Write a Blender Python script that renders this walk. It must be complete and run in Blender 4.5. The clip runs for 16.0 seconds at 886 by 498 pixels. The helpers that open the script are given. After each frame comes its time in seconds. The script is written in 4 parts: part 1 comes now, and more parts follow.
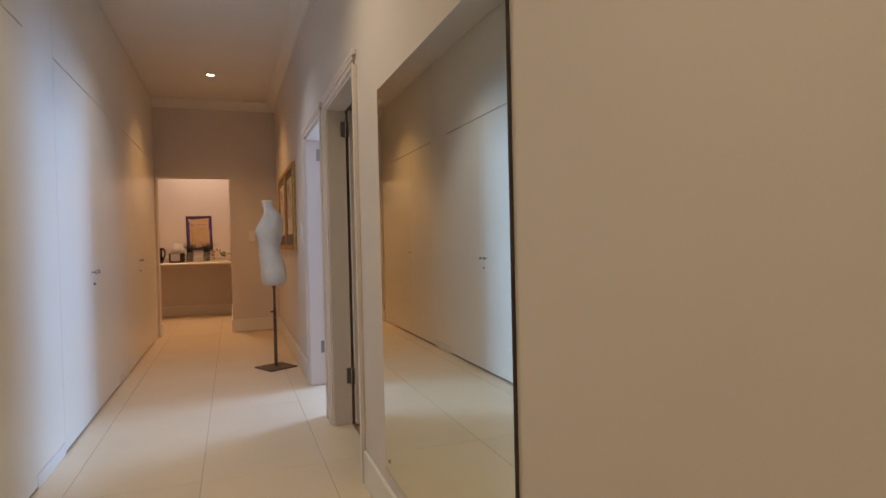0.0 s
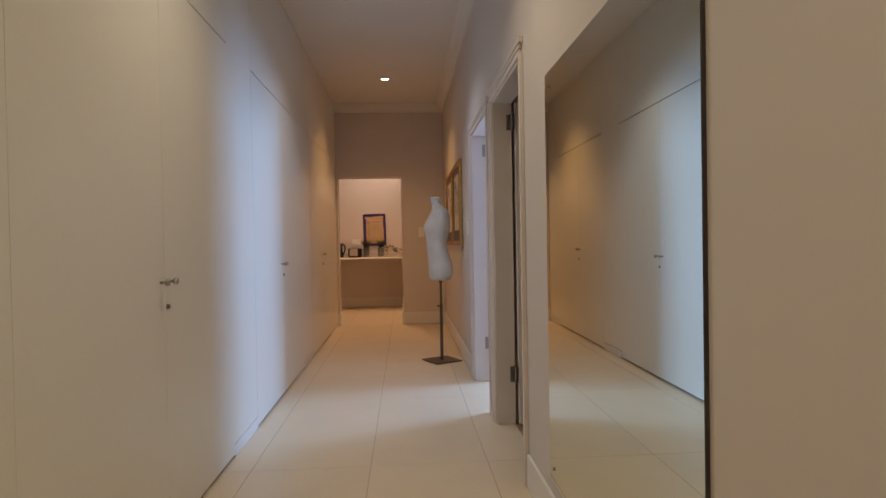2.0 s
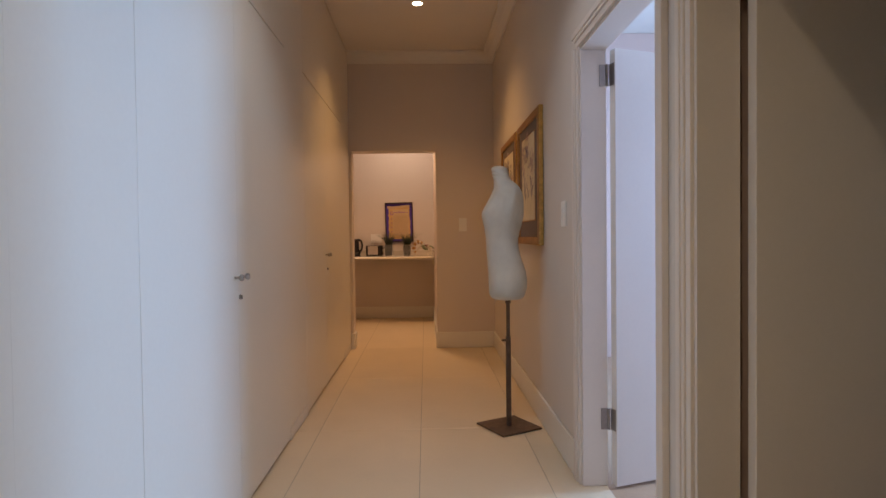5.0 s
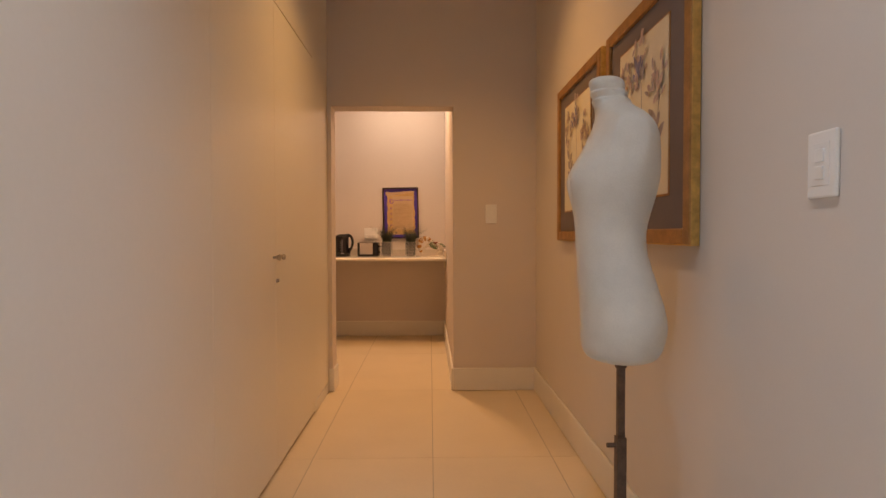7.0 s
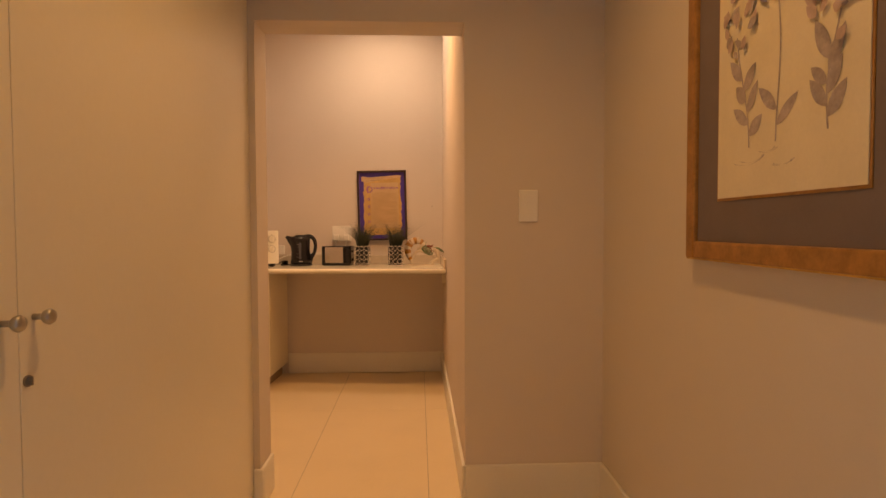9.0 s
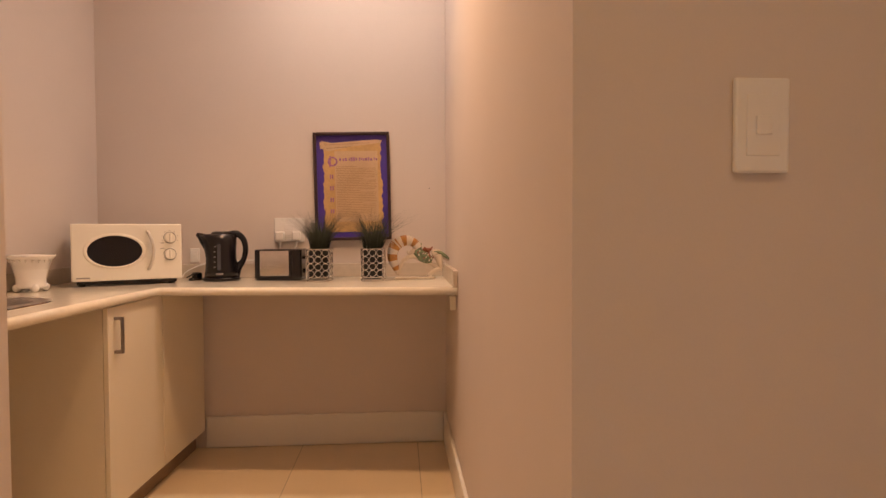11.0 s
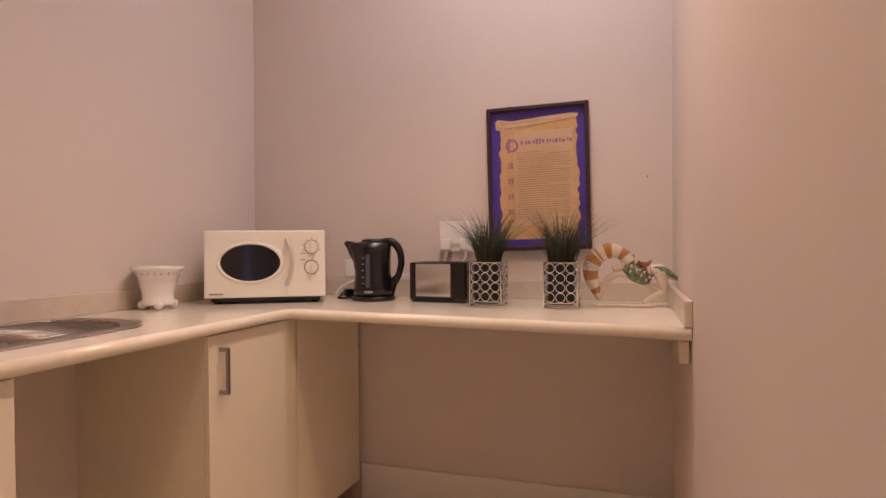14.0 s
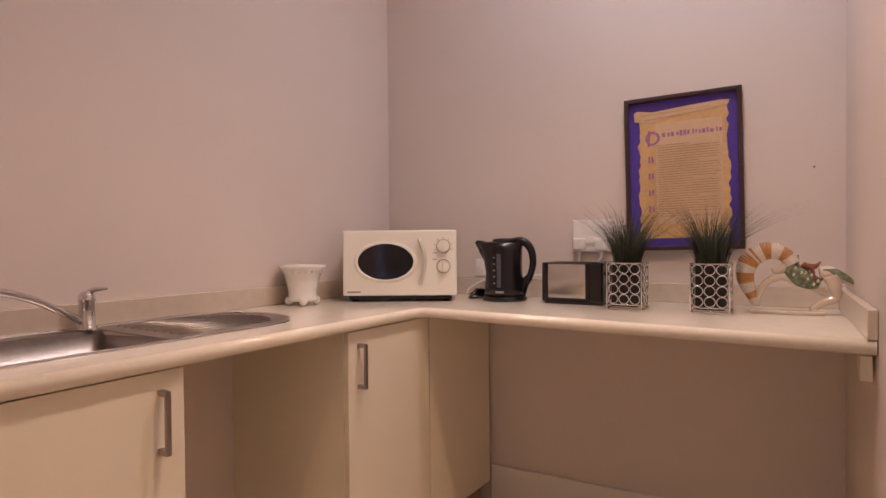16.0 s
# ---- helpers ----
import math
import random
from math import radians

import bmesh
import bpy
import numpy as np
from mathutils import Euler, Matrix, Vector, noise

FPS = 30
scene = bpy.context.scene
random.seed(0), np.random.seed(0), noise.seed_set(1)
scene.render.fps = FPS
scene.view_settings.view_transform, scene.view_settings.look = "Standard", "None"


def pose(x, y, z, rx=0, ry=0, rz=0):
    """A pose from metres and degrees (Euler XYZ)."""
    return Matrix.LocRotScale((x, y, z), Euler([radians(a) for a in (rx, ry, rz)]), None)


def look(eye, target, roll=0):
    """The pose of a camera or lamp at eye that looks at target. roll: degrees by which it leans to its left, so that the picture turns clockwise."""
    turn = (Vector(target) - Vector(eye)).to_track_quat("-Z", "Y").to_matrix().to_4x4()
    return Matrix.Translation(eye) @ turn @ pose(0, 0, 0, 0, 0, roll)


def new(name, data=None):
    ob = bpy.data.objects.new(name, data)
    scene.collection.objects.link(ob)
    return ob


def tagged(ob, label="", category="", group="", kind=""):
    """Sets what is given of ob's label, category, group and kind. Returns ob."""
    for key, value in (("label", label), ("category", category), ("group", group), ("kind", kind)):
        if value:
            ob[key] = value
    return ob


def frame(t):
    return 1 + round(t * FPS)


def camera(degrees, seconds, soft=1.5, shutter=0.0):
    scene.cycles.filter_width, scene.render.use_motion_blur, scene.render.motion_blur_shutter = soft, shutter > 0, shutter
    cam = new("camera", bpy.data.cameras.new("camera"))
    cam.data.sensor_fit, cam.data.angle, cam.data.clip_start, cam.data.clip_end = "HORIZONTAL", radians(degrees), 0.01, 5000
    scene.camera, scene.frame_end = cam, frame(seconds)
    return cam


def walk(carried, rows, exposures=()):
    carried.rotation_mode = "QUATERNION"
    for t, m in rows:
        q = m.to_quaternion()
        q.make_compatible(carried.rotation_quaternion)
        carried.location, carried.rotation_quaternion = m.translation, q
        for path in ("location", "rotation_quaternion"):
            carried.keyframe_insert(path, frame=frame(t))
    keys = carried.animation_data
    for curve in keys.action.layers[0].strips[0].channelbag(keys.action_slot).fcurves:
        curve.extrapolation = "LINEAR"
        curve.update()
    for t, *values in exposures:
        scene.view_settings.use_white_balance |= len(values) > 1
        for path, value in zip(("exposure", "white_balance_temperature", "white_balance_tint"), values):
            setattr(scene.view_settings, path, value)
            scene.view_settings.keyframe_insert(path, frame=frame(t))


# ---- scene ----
cam = camera(74.4, 16.0)
PATH = [
    (0, (0.017, -0.445, 1.195), (0.696, 1.436, 1.163), -1.3),
    (0.5, (0.022, -0.49, 1.197), (0.528, 1.445, 1.168), -1.3),
    (1, (0.027, -0.485, 1.193), (0.381, 1.483, 1.166), -1.2),
    (1.5, (0.039, -0.451, 1.186), (0.272, 1.536, 1.159), -1.0),
    (2, (0.04, -0.338, 1.18), (0.17, 1.657, 1.152), -1.0),
    (2.5, (-0.001, -0.082, 1.21), (0.095, 1.915, 1.175), -0.9),
    (3, (-0.014, 0.196, 1.202), (0.073, 2.193, 1.164), -0.8),
    (5.5, (-0.128, 2.31, 1.181), (-0.08, 4.309, 1.137), -0.4),
    (6, (-0.115, 2.82, 1.176), (-0.074, 4.819, 1.129), -0.1),
    (6.5, (-0.173, 3.245, 1.174), (-0.127, 5.244, 1.123), -0.1),
    (7, (-0.173, 3.698, 1.16), (-0.128, 5.697, 1.109), -0.1),
    (7.5, (-0.167, 4.142, 1.2), (-0.122, 6.141, 1.143), -0.3),
    (8, (-0.194, 4.566, 1.202), (-0.139, 6.564, 1.145), 0.1),
    (8.5, (-0.194, 5.01, 1.22), (-0.128, 7.008, 1.146), -0.0),
    (11, (-0.247, 7.174, 1.155), (-0.102, 9.168, 1.096), -0.2),
    (11.5, (-0.194, 7.523, 1.174), (-0.062, 9.518, 1.11), -0.3),
    (12, (-0.182, 7.796, 1.168), (-0.089, 9.793, 1.113), -0.3),
    (12.5, (-0.175, 7.924, 1.163), (-0.176, 9.923, 1.111), -0.3),
    (13, (-0.19, 7.962, 1.156), (-0.396, 9.951, 1.117), -0.3),
    (13.5, (-0.169, 7.99, 1.149), (-0.602, 9.942, 1.123), -0.4),
    (14, (-0.173, 8.003, 1.149), (-0.767, 9.912, 1.123), -0.4),
    (14.5, (-0.182, 8.012, 1.153), (-0.898, 9.879, 1.124), -0.5),
    (15, (-0.185, 8.02, 1.148), (-1.008, 9.842, 1.124), -0.4),
    (15.5, (-0.191, 8.03, 1.147), (-1.106, 9.809, 1.125), -0.5),
    (16, (-0.211, 8.026, 1.152), (-1.195, 9.767, 1.125), -0.5),
]
EXPO = [(0, 0.12, 6700, 10), (0.5, 0.28, 6600, 10), (1.0, 0.3, 6450, 10), (1.5, 0.22, 6400, 10), (2.0, -0.05, 6400, 10), (2.5, -0.25, 6400, 10), (3.0, -0.42, 6400, 10), (5.5, 0.08, 6900, 10), (6.5, 0.36, 6900, 10), (7, 0.4, 7100, 10), (7.5, 0.38, 7600, 10), (8.5, 0.25, 8500, 10), (11, 0.5, 5900, 10), (12.5, 0.62, 5100, 10), (14, 0.5, 4900, 10), (15, 0.44, 4750, 10), (16, 0.44, 4700, 10)]
P_END, P_MID, P_NEAR, P_BACK, P_KITCHEN, P_BENCH, P_DAY = 52, 45, 52, 62, 95, 42, 178
ROWS = [(t, look(e, g, r)) for t, e, g, r in PATH]
walk(cam, ROWS, exposures=EXPO)

# ---- world and light ----
world = bpy.data.worlds.new("world")
scene.world = world
world.use_nodes = True
wn = world.node_tree
sky = wn.nodes.new("ShaderNodeTexSky")
sky.sky_type, sky.sun_disc = "NISHITA", False
sky.sun_elevation, sky.sun_rotation = radians(40), radians(200)
wn.nodes["Background"].inputs[1].default_value = 0.12
wn.links.new(sky.outputs[0], wn.nodes["Background"].inputs[0])

WARM = (1.0, 0.53, 0.19)
SOFT = (1.0, 0.84, 0.62)
COOL = (0.32, 0.55, 1.0)


def area(name, m, size, power, color, spread=180, size_y=None):
    d = bpy.data.lights.new(name, "AREA")
    d.shape = "RECTANGLE" if size_y else "DISK"
    d.size, d.energy, d.color, d.spread = size, power, color, radians(spread)
    if size_y:
        d.size_y = size_y
    ob = new(name, d)
    ob.matrix_world = m
    return ob


CEIL = 3.12


def spot(x, y, power, color, angle):
    d = bpy.data.lights.new("downlight_glow", "SPOT")
    d.energy, d.color, d.spot_size, d.spot_blend, d.shadow_soft_size = power, color, radians(angle), 1.0, 0.04
    new("downlight_glow", d).matrix_world = pose(x, y, CEIL - 0.055)


spot(-0.163, 6.67, P_END, WARM, 122)
spot(-0.163, 4.31, P_MID, (0.84, 0.88, 1.0), 112)
spot(-0.163, 1.95, P_NEAR, SOFT, 130)
spot(-0.163, -0.41, P_BACK, SOFT, 130)
spot(-0.44, 9.03, P_KITCHEN, (1.0, 0.54, 0.24), 106)
spot(-0.5, 9.70, P_BENCH, (1.0, 0.74, 0.56), 165)
area("window_daylight", pose(3.55, 5.05, 1.55, 0, 90, 0), 1.5, P_DAY, COOL, 180, 1.15)

# ---- materials ----
M = {}


def mat(name, color, rough=0.5, metal=0.0, var=0.06, scale=6.0, bump=0.0, bscale=120.0, spec=0.5, coat=0.0, island=0.0):
    m = bpy.data.materials.new(name)
    m.use_nodes = True
    nt = m.node_tree
    b = nt.nodes["Principled BSDF"]
    b.inputs["Roughness"].default_value = rough
    b.inputs["Metallic"].default_value = metal
    b.inputs["Specular IOR Level"].default_value = spec
    b.inputs["Coat Weight"].default_value = coat
    tc = nt.nodes.new("ShaderNodeTexCoord")
    big = nt.nodes.new("ShaderNodeTexNoise")
    big.inputs["Scale"].default_value, big.inputs["Detail"].default_value = scale, 5
    nt.links.new(tc.outputs["Object"], big.inputs["Vector"])
    fine = nt.nodes.new("ShaderNodeTexNoise")
    fine.inputs["Scale"].default_value, fine.inputs["Detail"].default_value = bscale, 3
    nt.links.new(tc.outputs["Object"], fine.inputs["Vector"])
    mixf = nt.nodes.new("ShaderNodeMix")
    mixf.data_type = "FLOAT"
    mixf.inputs[0].default_value = 0.3
    nt.links.new(big.outputs[0], mixf.inputs[2])
    nt.links.new(fine.outputs[0], mixf.inputs[3])
    last = mixf.outputs[0]
    if island:
        oi = nt.nodes.new("ShaderNodeObjectInfo")
        ad = nt.nodes.new("ShaderNodeMath")
        ad.operation = "MULTIPLY_ADD"
        ad.inputs[1].default_value = island
        nt.links.new(oi.outputs["Random"], ad.inputs[0])
        nt.links.new(last, ad.inputs[2])
        last = ad.outputs[0]
    ramp = nt.nodes.new("ShaderNodeValToRGB")
    lo = [max(0, c * (1 - var)) for c in color]
    hi = [min(1, c * (1 + var)) for c in color]
    ramp.color_ramp.elements[0].position, ramp.color_ramp.elements[1].position = 0.3, 0.7
    ramp.color_ramp.elements[0].color, ramp.color_ramp.elements[1].color = (*lo, 1), (*hi, 1)
    nt.links.new(last, ramp.inputs[0])
    nt.links.new(ramp.outputs[0], b.inputs["Base Color"])
    if bump:
        bp = nt.nodes.new("ShaderNodeBump")
        bp.inputs["Strength"].default_value, bp.inputs["Distance"].default_value = bump, 0.002
        nt.links.new(fine.outputs[0], bp.inputs["Height"])
        nt.links.new(bp.outputs[0], b.inputs["Normal"])
    M[name] = m
    return m


def glow(name, color, strength):
    m = mat(name, (0.8, 0.8, 0.8))
    b = m.node_tree.nodes["Principled BSDF"]
    b.inputs["Emission Color"].default_value = (*color, 1)
    b.inputs["Emission Strength"].default_value = strength
    return m


mat("wall_paint", (0.70, 0.64, 0.59), 0.75, var=0.025, scale=1.6, bump=0.05, bscale=220, spec=0.3)
# copy of wall_paint, tinted to carry the kitchen's warm bounced light
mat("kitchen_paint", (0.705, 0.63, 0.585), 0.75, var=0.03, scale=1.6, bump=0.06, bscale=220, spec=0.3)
mat("door_paint", (0.76, 0.685, 0.63), 0.42, var=0.03, scale=4, bump=0.08, bscale=80)
# darker and greyer than the worktop colour, on the upstand pieces only
mat("upstand_stone", (0.62, 0.54, 0.45), 0.22, var=0.06, scale=30, bscale=240, coat=0.2)
# pink-brown tint for the added side-room walls, warms the daylight they bounce
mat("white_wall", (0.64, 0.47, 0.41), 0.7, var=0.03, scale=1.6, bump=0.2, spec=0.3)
mat("ceiling_paint", (0.80, 0.76, 0.71), 0.85, var=0.02, scale=2, bump=0.1, spec=0.2)
mat("cupboard_paint", (0.84, 0.80, 0.71), 0.34, var=0.025, scale=1.2, bump=0.08, bscale=60, spec=0.45)
mat("gloss_white", (0.80, 0.77, 0.72), 0.38, var=0.03, scale=4, bump=0.08, bscale=80)
mat("tile_cream", (0.74, 0.615, 0.445), 0.3, var=0.045, scale=3.0, bump=0.08, bscale=50, island=0.18)
# brown chosen for the unseen side-room floor, to warm and dim its bounce
mat("room_floor", (0.46, 0.31, 0.2), 0.4, var=0.15, scale=5, bump=0.1)
mat("grout", (0.46, 0.39, 0.30), 0.9, var=0.15, scale=20)
# near-black: shade painted into gaps and slots, also the mirror's dark cut edge
mat("dark_gap", (0.06, 0.05, 0.045), 0.9, var=0.2)
mat("mirror_glass", (0.765, 0.81, 0.725), 0.015, 1.0, var=0.0)
mat("steel", (0.46, 0.44, 0.42), 0.28, 1.0, var=0.08, scale=40)
mat("satin", (0.74, 0.71, 0.65), 0.35, 0.5, var=0.03)
mat("chrome", (0.70, 0.69, 0.68), 0.12, 1.0, var=0.03)
mat("brushed", (0.36, 0.325, 0.30), 0.36, 1.0, var=0.08, scale=60)
mat("rust_iron", (0.13, 0.085, 0.062), 0.55, 0.5, var=0.35, scale=25, bump=0.3)
mat("linen", (0.69, 0.66, 0.60), 0.92, var=0.1, scale=9, bump=0.5, bscale=260, spec=0.15)
mat("gilt_wood", (0.40, 0.205, 0.07), 0.42, 0.25, var=0.3, scale=22, bump=0.2, bscale=90)
# brighter gilt, with the light on the frames' outer sides in its colour
mat("gilt_bright", (0.62, 0.40, 0.13), 0.3, 0.7, var=0.3, scale=30, bump=0.2, bscale=90)
mat("ink_blue", (0.25, 0.24, 0.38), 0.9, var=0.4, scale=30)
mat("mat_board", (0.20, 0.165, 0.165), 0.9, var=0.06, scale=10, spec=0.2)
mat("paper", (0.78, 0.71, 0.57), 0.85, var=0.06, scale=7, spec=0.2)
mat("ink", (0.40, 0.345, 0.35), 0.9, var=0.4, scale=18)
mat("ink_rose", (0.52, 0.40, 0.38), 0.9, var=0.3, scale=18)
mat("laminate", (0.82, 0.755, 0.61), 0.32, var=0.02, scale=3, spec=0.45)
mat("worktop", (0.84, 0.785, 0.67), 0.16, var=0.05, scale=30, bscale=240, coat=0.25)
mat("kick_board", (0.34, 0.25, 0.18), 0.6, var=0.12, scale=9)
mat("black_plastic", (0.009, 0.008, 0.011), 0.24, var=0.2, scale=20)
mat("dark_glass", (0.012, 0.01, 0.012), 0.08, var=0.1)
mat("gauge", (0.08, 0.08, 0.10), 0.2, var=0.1)
mat("appliance_white", (0.87, 0.845, 0.765), 0.3, var=0.015, scale=6)
mat("print_grey", (0.3, 0.28, 0.27), 0.6)
mat("socket_white", (0.86, 0.84, 0.82), 0.35, var=0.02)
mat("porcelain", (0.86, 0.84, 0.81), 0.14, var=0.02, coat=0.4)
mat("grass_green", (0.024, 0.034, 0.019), 0.55, var=0.5, scale=14)
mat("liner", (0.02, 0.02, 0.02), 0.8)
mat("dark_frame", (0.045, 0.022, 0.022), 0.35, var=0.3, scale=20)
mat("poster_blue", (0.075, 0.04, 0.34), 0.45, var=0.2, scale=9)
mat("parchment", (0.62, 0.40, 0.17), 0.6, var=0.22, scale=7, bscale=60)
mat("parchment_light", (0.60, 0.43, 0.26), 0.6, var=0.12, scale=9)
mat("purple_ink", (0.34, 0.16, 0.32), 0.7, var=0.3, scale=60)
mat("brown_ink", (0.44, 0.285, 0.15), 0.8, var=0.25, scale=80)
mat("glaze_cream", (0.66, 0.57, 0.46), 0.2, var=0.1, scale=20, coat=0.3)
mat("glaze_orange", (0.44, 0.21, 0.06), 0.2, var=0.35, scale=40, coat=0.3)
mat("glaze_green", (0.15, 0.19, 0.11), 0.2, var=0.85, scale=70, coat=0.3)
mat("glaze_rust", (0.25, 0.09, 0.05), 0.25, var=0.3, scale=40)
glow("lamp_warm", (1.0, 0.86, 0.66), 14)
glow("lamp_cool", (0.85, 0.92, 1.0), 10)


# ---- mesh helpers ----
def link(name, bm, material, parent=None, smooth=False):
    me = bpy.data.meshes.new(name)
    bmesh.ops.recalc_face_normals(bm, faces=bm.faces)
    bm.to_mesh(me)
    bm.free()
    for k in material if isinstance(material, (list, tuple)) else [material]:
        me.materials.append(M[k])
    if smooth:
        for p in me.polygons:
            p.use_smooth = True
    ob = new(name, me)
    if parent:
        ob.parent = parent
    return ob


def part(name, bm, material, parent, label="", smooth=False):
    return tagged(link(name, bm, material, parent, smooth), label)


def thing(name, m, label, category, group="", kind=""):
    ob = new(name)
    ob.empty_display_size = 0.05
    ob.matrix_world = m
    return tagged(ob, label, category, group, kind)


def box(x0, x1, y0, y1, z0, z1, bev=0.0, bm=None, seg=2):
    own = bmesh.new()
    vs = bmesh.ops.create_cube(own, size=1)["verts"]
    for v in vs:
        v.co = Vector((x0 + (v.co.x + 0.5) * (x1 - x0), y0 + (v.co.y + 0.5) * (y1 - y0), z0 + (v.co.z + 0.5) * (z1 - z0)))
    if bev:
        bmesh.ops.bevel(own, geom=own.edges[:], offset=bev, segments=seg, profile=0.5, affect="EDGES")
    if bm is None:
        return own
    join(bm, own)
    return bm


def join(bm, other, m=None):
    if m is not None:
        other.transform(m)
    me = bpy.data.meshes.new("tmp")
    other.to_mesh(me)
    other.free()
    bm.from_mesh(me)
    bpy.data.meshes.remove(me)
    return bm


def cyl(r0, r1, h, seg=24, m=None):
    bm = bmesh.new()
    bmesh.ops.create_cone(bm, cap_ends=True, segments=seg, radius1=r0, radius2=r1, depth=h, matrix=Matrix.Translation((0, 0, h / 2)))
    if m is not None:
        bm.transform(m)
    return bm


def rings(sections, seg=32, close=True):
    """Loft through horizontal ellipses (cx, cy, z, rx, ry)."""
    bm = bmesh.new()
    loops = []
    for cx, cy, z, rx, ry in sections:
        loops.append([bm.verts.new((cx + rx * math.cos(2 * math.pi * i / seg), cy + ry * math.sin(2 * math.pi * i / seg), z)) for i in range(seg)])
    for a, b in zip(loops, loops[1:]):
        for i in range(seg):
            bm.faces.new((a[i], a[(i + 1) % seg], b[(i + 1) % seg], b[i]))
    if close:
        bm.faces.new(loops[0][::-1])
        bm.faces.new(loops[-1])
    return bm


def spline(pts, n=8):
    out = []
    p = [Vector(q) for q in pts]
    p = [p[0] * 2 - p[1]] + p + [p[-1] * 2 - p[-2]]
    for i in range(1, len(p) - 2):
        for k in range(n):
            t = k / n
            a, b, c, d = p[i - 1:i + 3]
            out.append(0.5 * ((2 * b) + (c - a) * t + (2 * a - 5 * b + 4 * c - d) * t * t + (3 * b - a - 3 * c + d) * t ** 3))
    out.append(p[-2])
    return out


def tube(pts, radius, seg=8, n=6):
    """Swept round tube; radius a number or a list along the way."""
    pts = spline(pts, n) if n > 1 else [Vector(q) for q in pts]
    bm = bmesh.new()
    loops = []
    up = Vector((0.13, 0.21, 0.97))
    for i, p in enumerate(pts):
        d = (pts[min(i + 1, len(pts) - 1)] - pts[max(i - 1, 0)]).normalized()
        a = d.cross(up)
        if a.length < 0.05:
            a = d.cross(Vector((1, 0, 0)))
        a.normalize()
        b = d.cross(a)
        f = i / (len(pts) - 1) * (len(radius) - 1) if isinstance(radius, (list, tuple)) else 0
        r = radius if not isinstance(radius, (list, tuple)) else radius[int(f)] + (radius[min(int(f) + 1, len(radius) - 1)] - radius[int(f)]) * (f - int(f))
        loops.append([bm.verts.new(p + r * (math.cos(2 * math.pi * k / seg) * a + math.sin(2 * math.pi * k / seg) * b)) for k in range(seg)])
    for a, b in zip(loops, loops[1:]):
        for i in range(seg):
            bm.faces.new((a[i], a[(i + 1) % seg], b[(i + 1) % seg], b[i]))
    bm.faces.new(loops[0][::-1])
    bm.faces.new(loops[-1])
    return bm


def torus(R, r, seg=20, cs=8, m=None):
    bm = bmesh.new()
    loops = [[bm.verts.new(((R + r * math.cos(2 * math.pi * k / cs)) * math.cos(2 * math.pi * i / seg), (R + r * math.cos(2 * math.pi * k / cs)) * math.sin(2 * math.pi * i / seg), r * math.sin(2 * math.pi * k / cs))) for k in range(cs)] for i in range(seg)]
    for i in range(seg):
        a, b = loops[i], loops[(i + 1) % seg]
        for k in range(cs):
            bm.faces.new((a[k], b[k], b[(k + 1) % cs], a[(k + 1) % cs]))
    if m is not None:
        bm.transform(m)
    return bm


def prism(outline, z0, z1, bev=0.0):
    """Upright prism over an outline of (x, y)."""
    bm = bmesh.new()
    lo = [bm.verts.new((x, y, z0)) for x, y in outline]
    hi = [bm.verts.new((x, y, z1)) for x, y in outline]
    n = len(outline)
    for i in range(n):
        bm.faces.new((lo[i], lo[(i + 1) % n], hi[(i + 1) % n], hi[i]))
    bm.faces.new(lo[::-1])
    bm.faces.new(hi)
    if bev:
        bmesh.ops.bevel(bm, geom=bm.edges[:], offset=bev, segments=3, profile=0.5, affect="EDGES")
    return bm


def struct(name, bm, material, label, category):
    return tagged(link(name, bm, material), label, category, kind="structure")


# ---- large structure ----
XL, XR, YE, YK = -0.92, 0.612, 8.0, 10.362
BACK = -3.0
D1, D2, HEAD = (2.46, 3.37), (3.60, 4.53), 2.07
TH = 0.115

# right corridor wall with two doorways
bm = bmesh.new()
for y0, y1 in ((BACK, D1[0]), (D1[1], D2[0]), (D2[1], YE)):
    box(XR, XR + TH, y0, y1, 0, CEIL, bm=bm)
for y0, y1 in (D1, D2):
    box(XR, XR + TH, y0, y1, HEAD, CEIL, bm=bm)
struct("wall_east", bm, "wall_paint", "warm beige painted corridor wall with two doorways", "wall")

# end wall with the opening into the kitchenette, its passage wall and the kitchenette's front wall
# same paint as the corridor, with the kitchen's light tinted into the colour
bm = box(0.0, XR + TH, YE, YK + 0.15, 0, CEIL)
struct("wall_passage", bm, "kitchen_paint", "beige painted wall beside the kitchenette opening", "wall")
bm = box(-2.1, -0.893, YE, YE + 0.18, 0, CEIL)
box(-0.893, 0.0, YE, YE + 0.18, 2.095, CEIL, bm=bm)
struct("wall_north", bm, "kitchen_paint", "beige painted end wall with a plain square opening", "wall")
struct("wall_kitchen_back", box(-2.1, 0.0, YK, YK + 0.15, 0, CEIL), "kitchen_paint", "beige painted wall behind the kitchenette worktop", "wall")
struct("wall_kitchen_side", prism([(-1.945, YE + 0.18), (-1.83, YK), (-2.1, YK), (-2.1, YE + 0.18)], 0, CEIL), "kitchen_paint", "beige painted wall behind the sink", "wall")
struct("wall_cupboard_back", box(XL - 0.62, XL - 0.5, BACK, YE, 0, CEIL), "wall_paint", "plain wall behind the built-in cupboards", "wall")
struct("wall_south", box(XL - 0.62, 4.0, BACK - 0.15, BACK, 0, CEIL), "wall_paint", "plain beige wall closing the corridor", "wall")

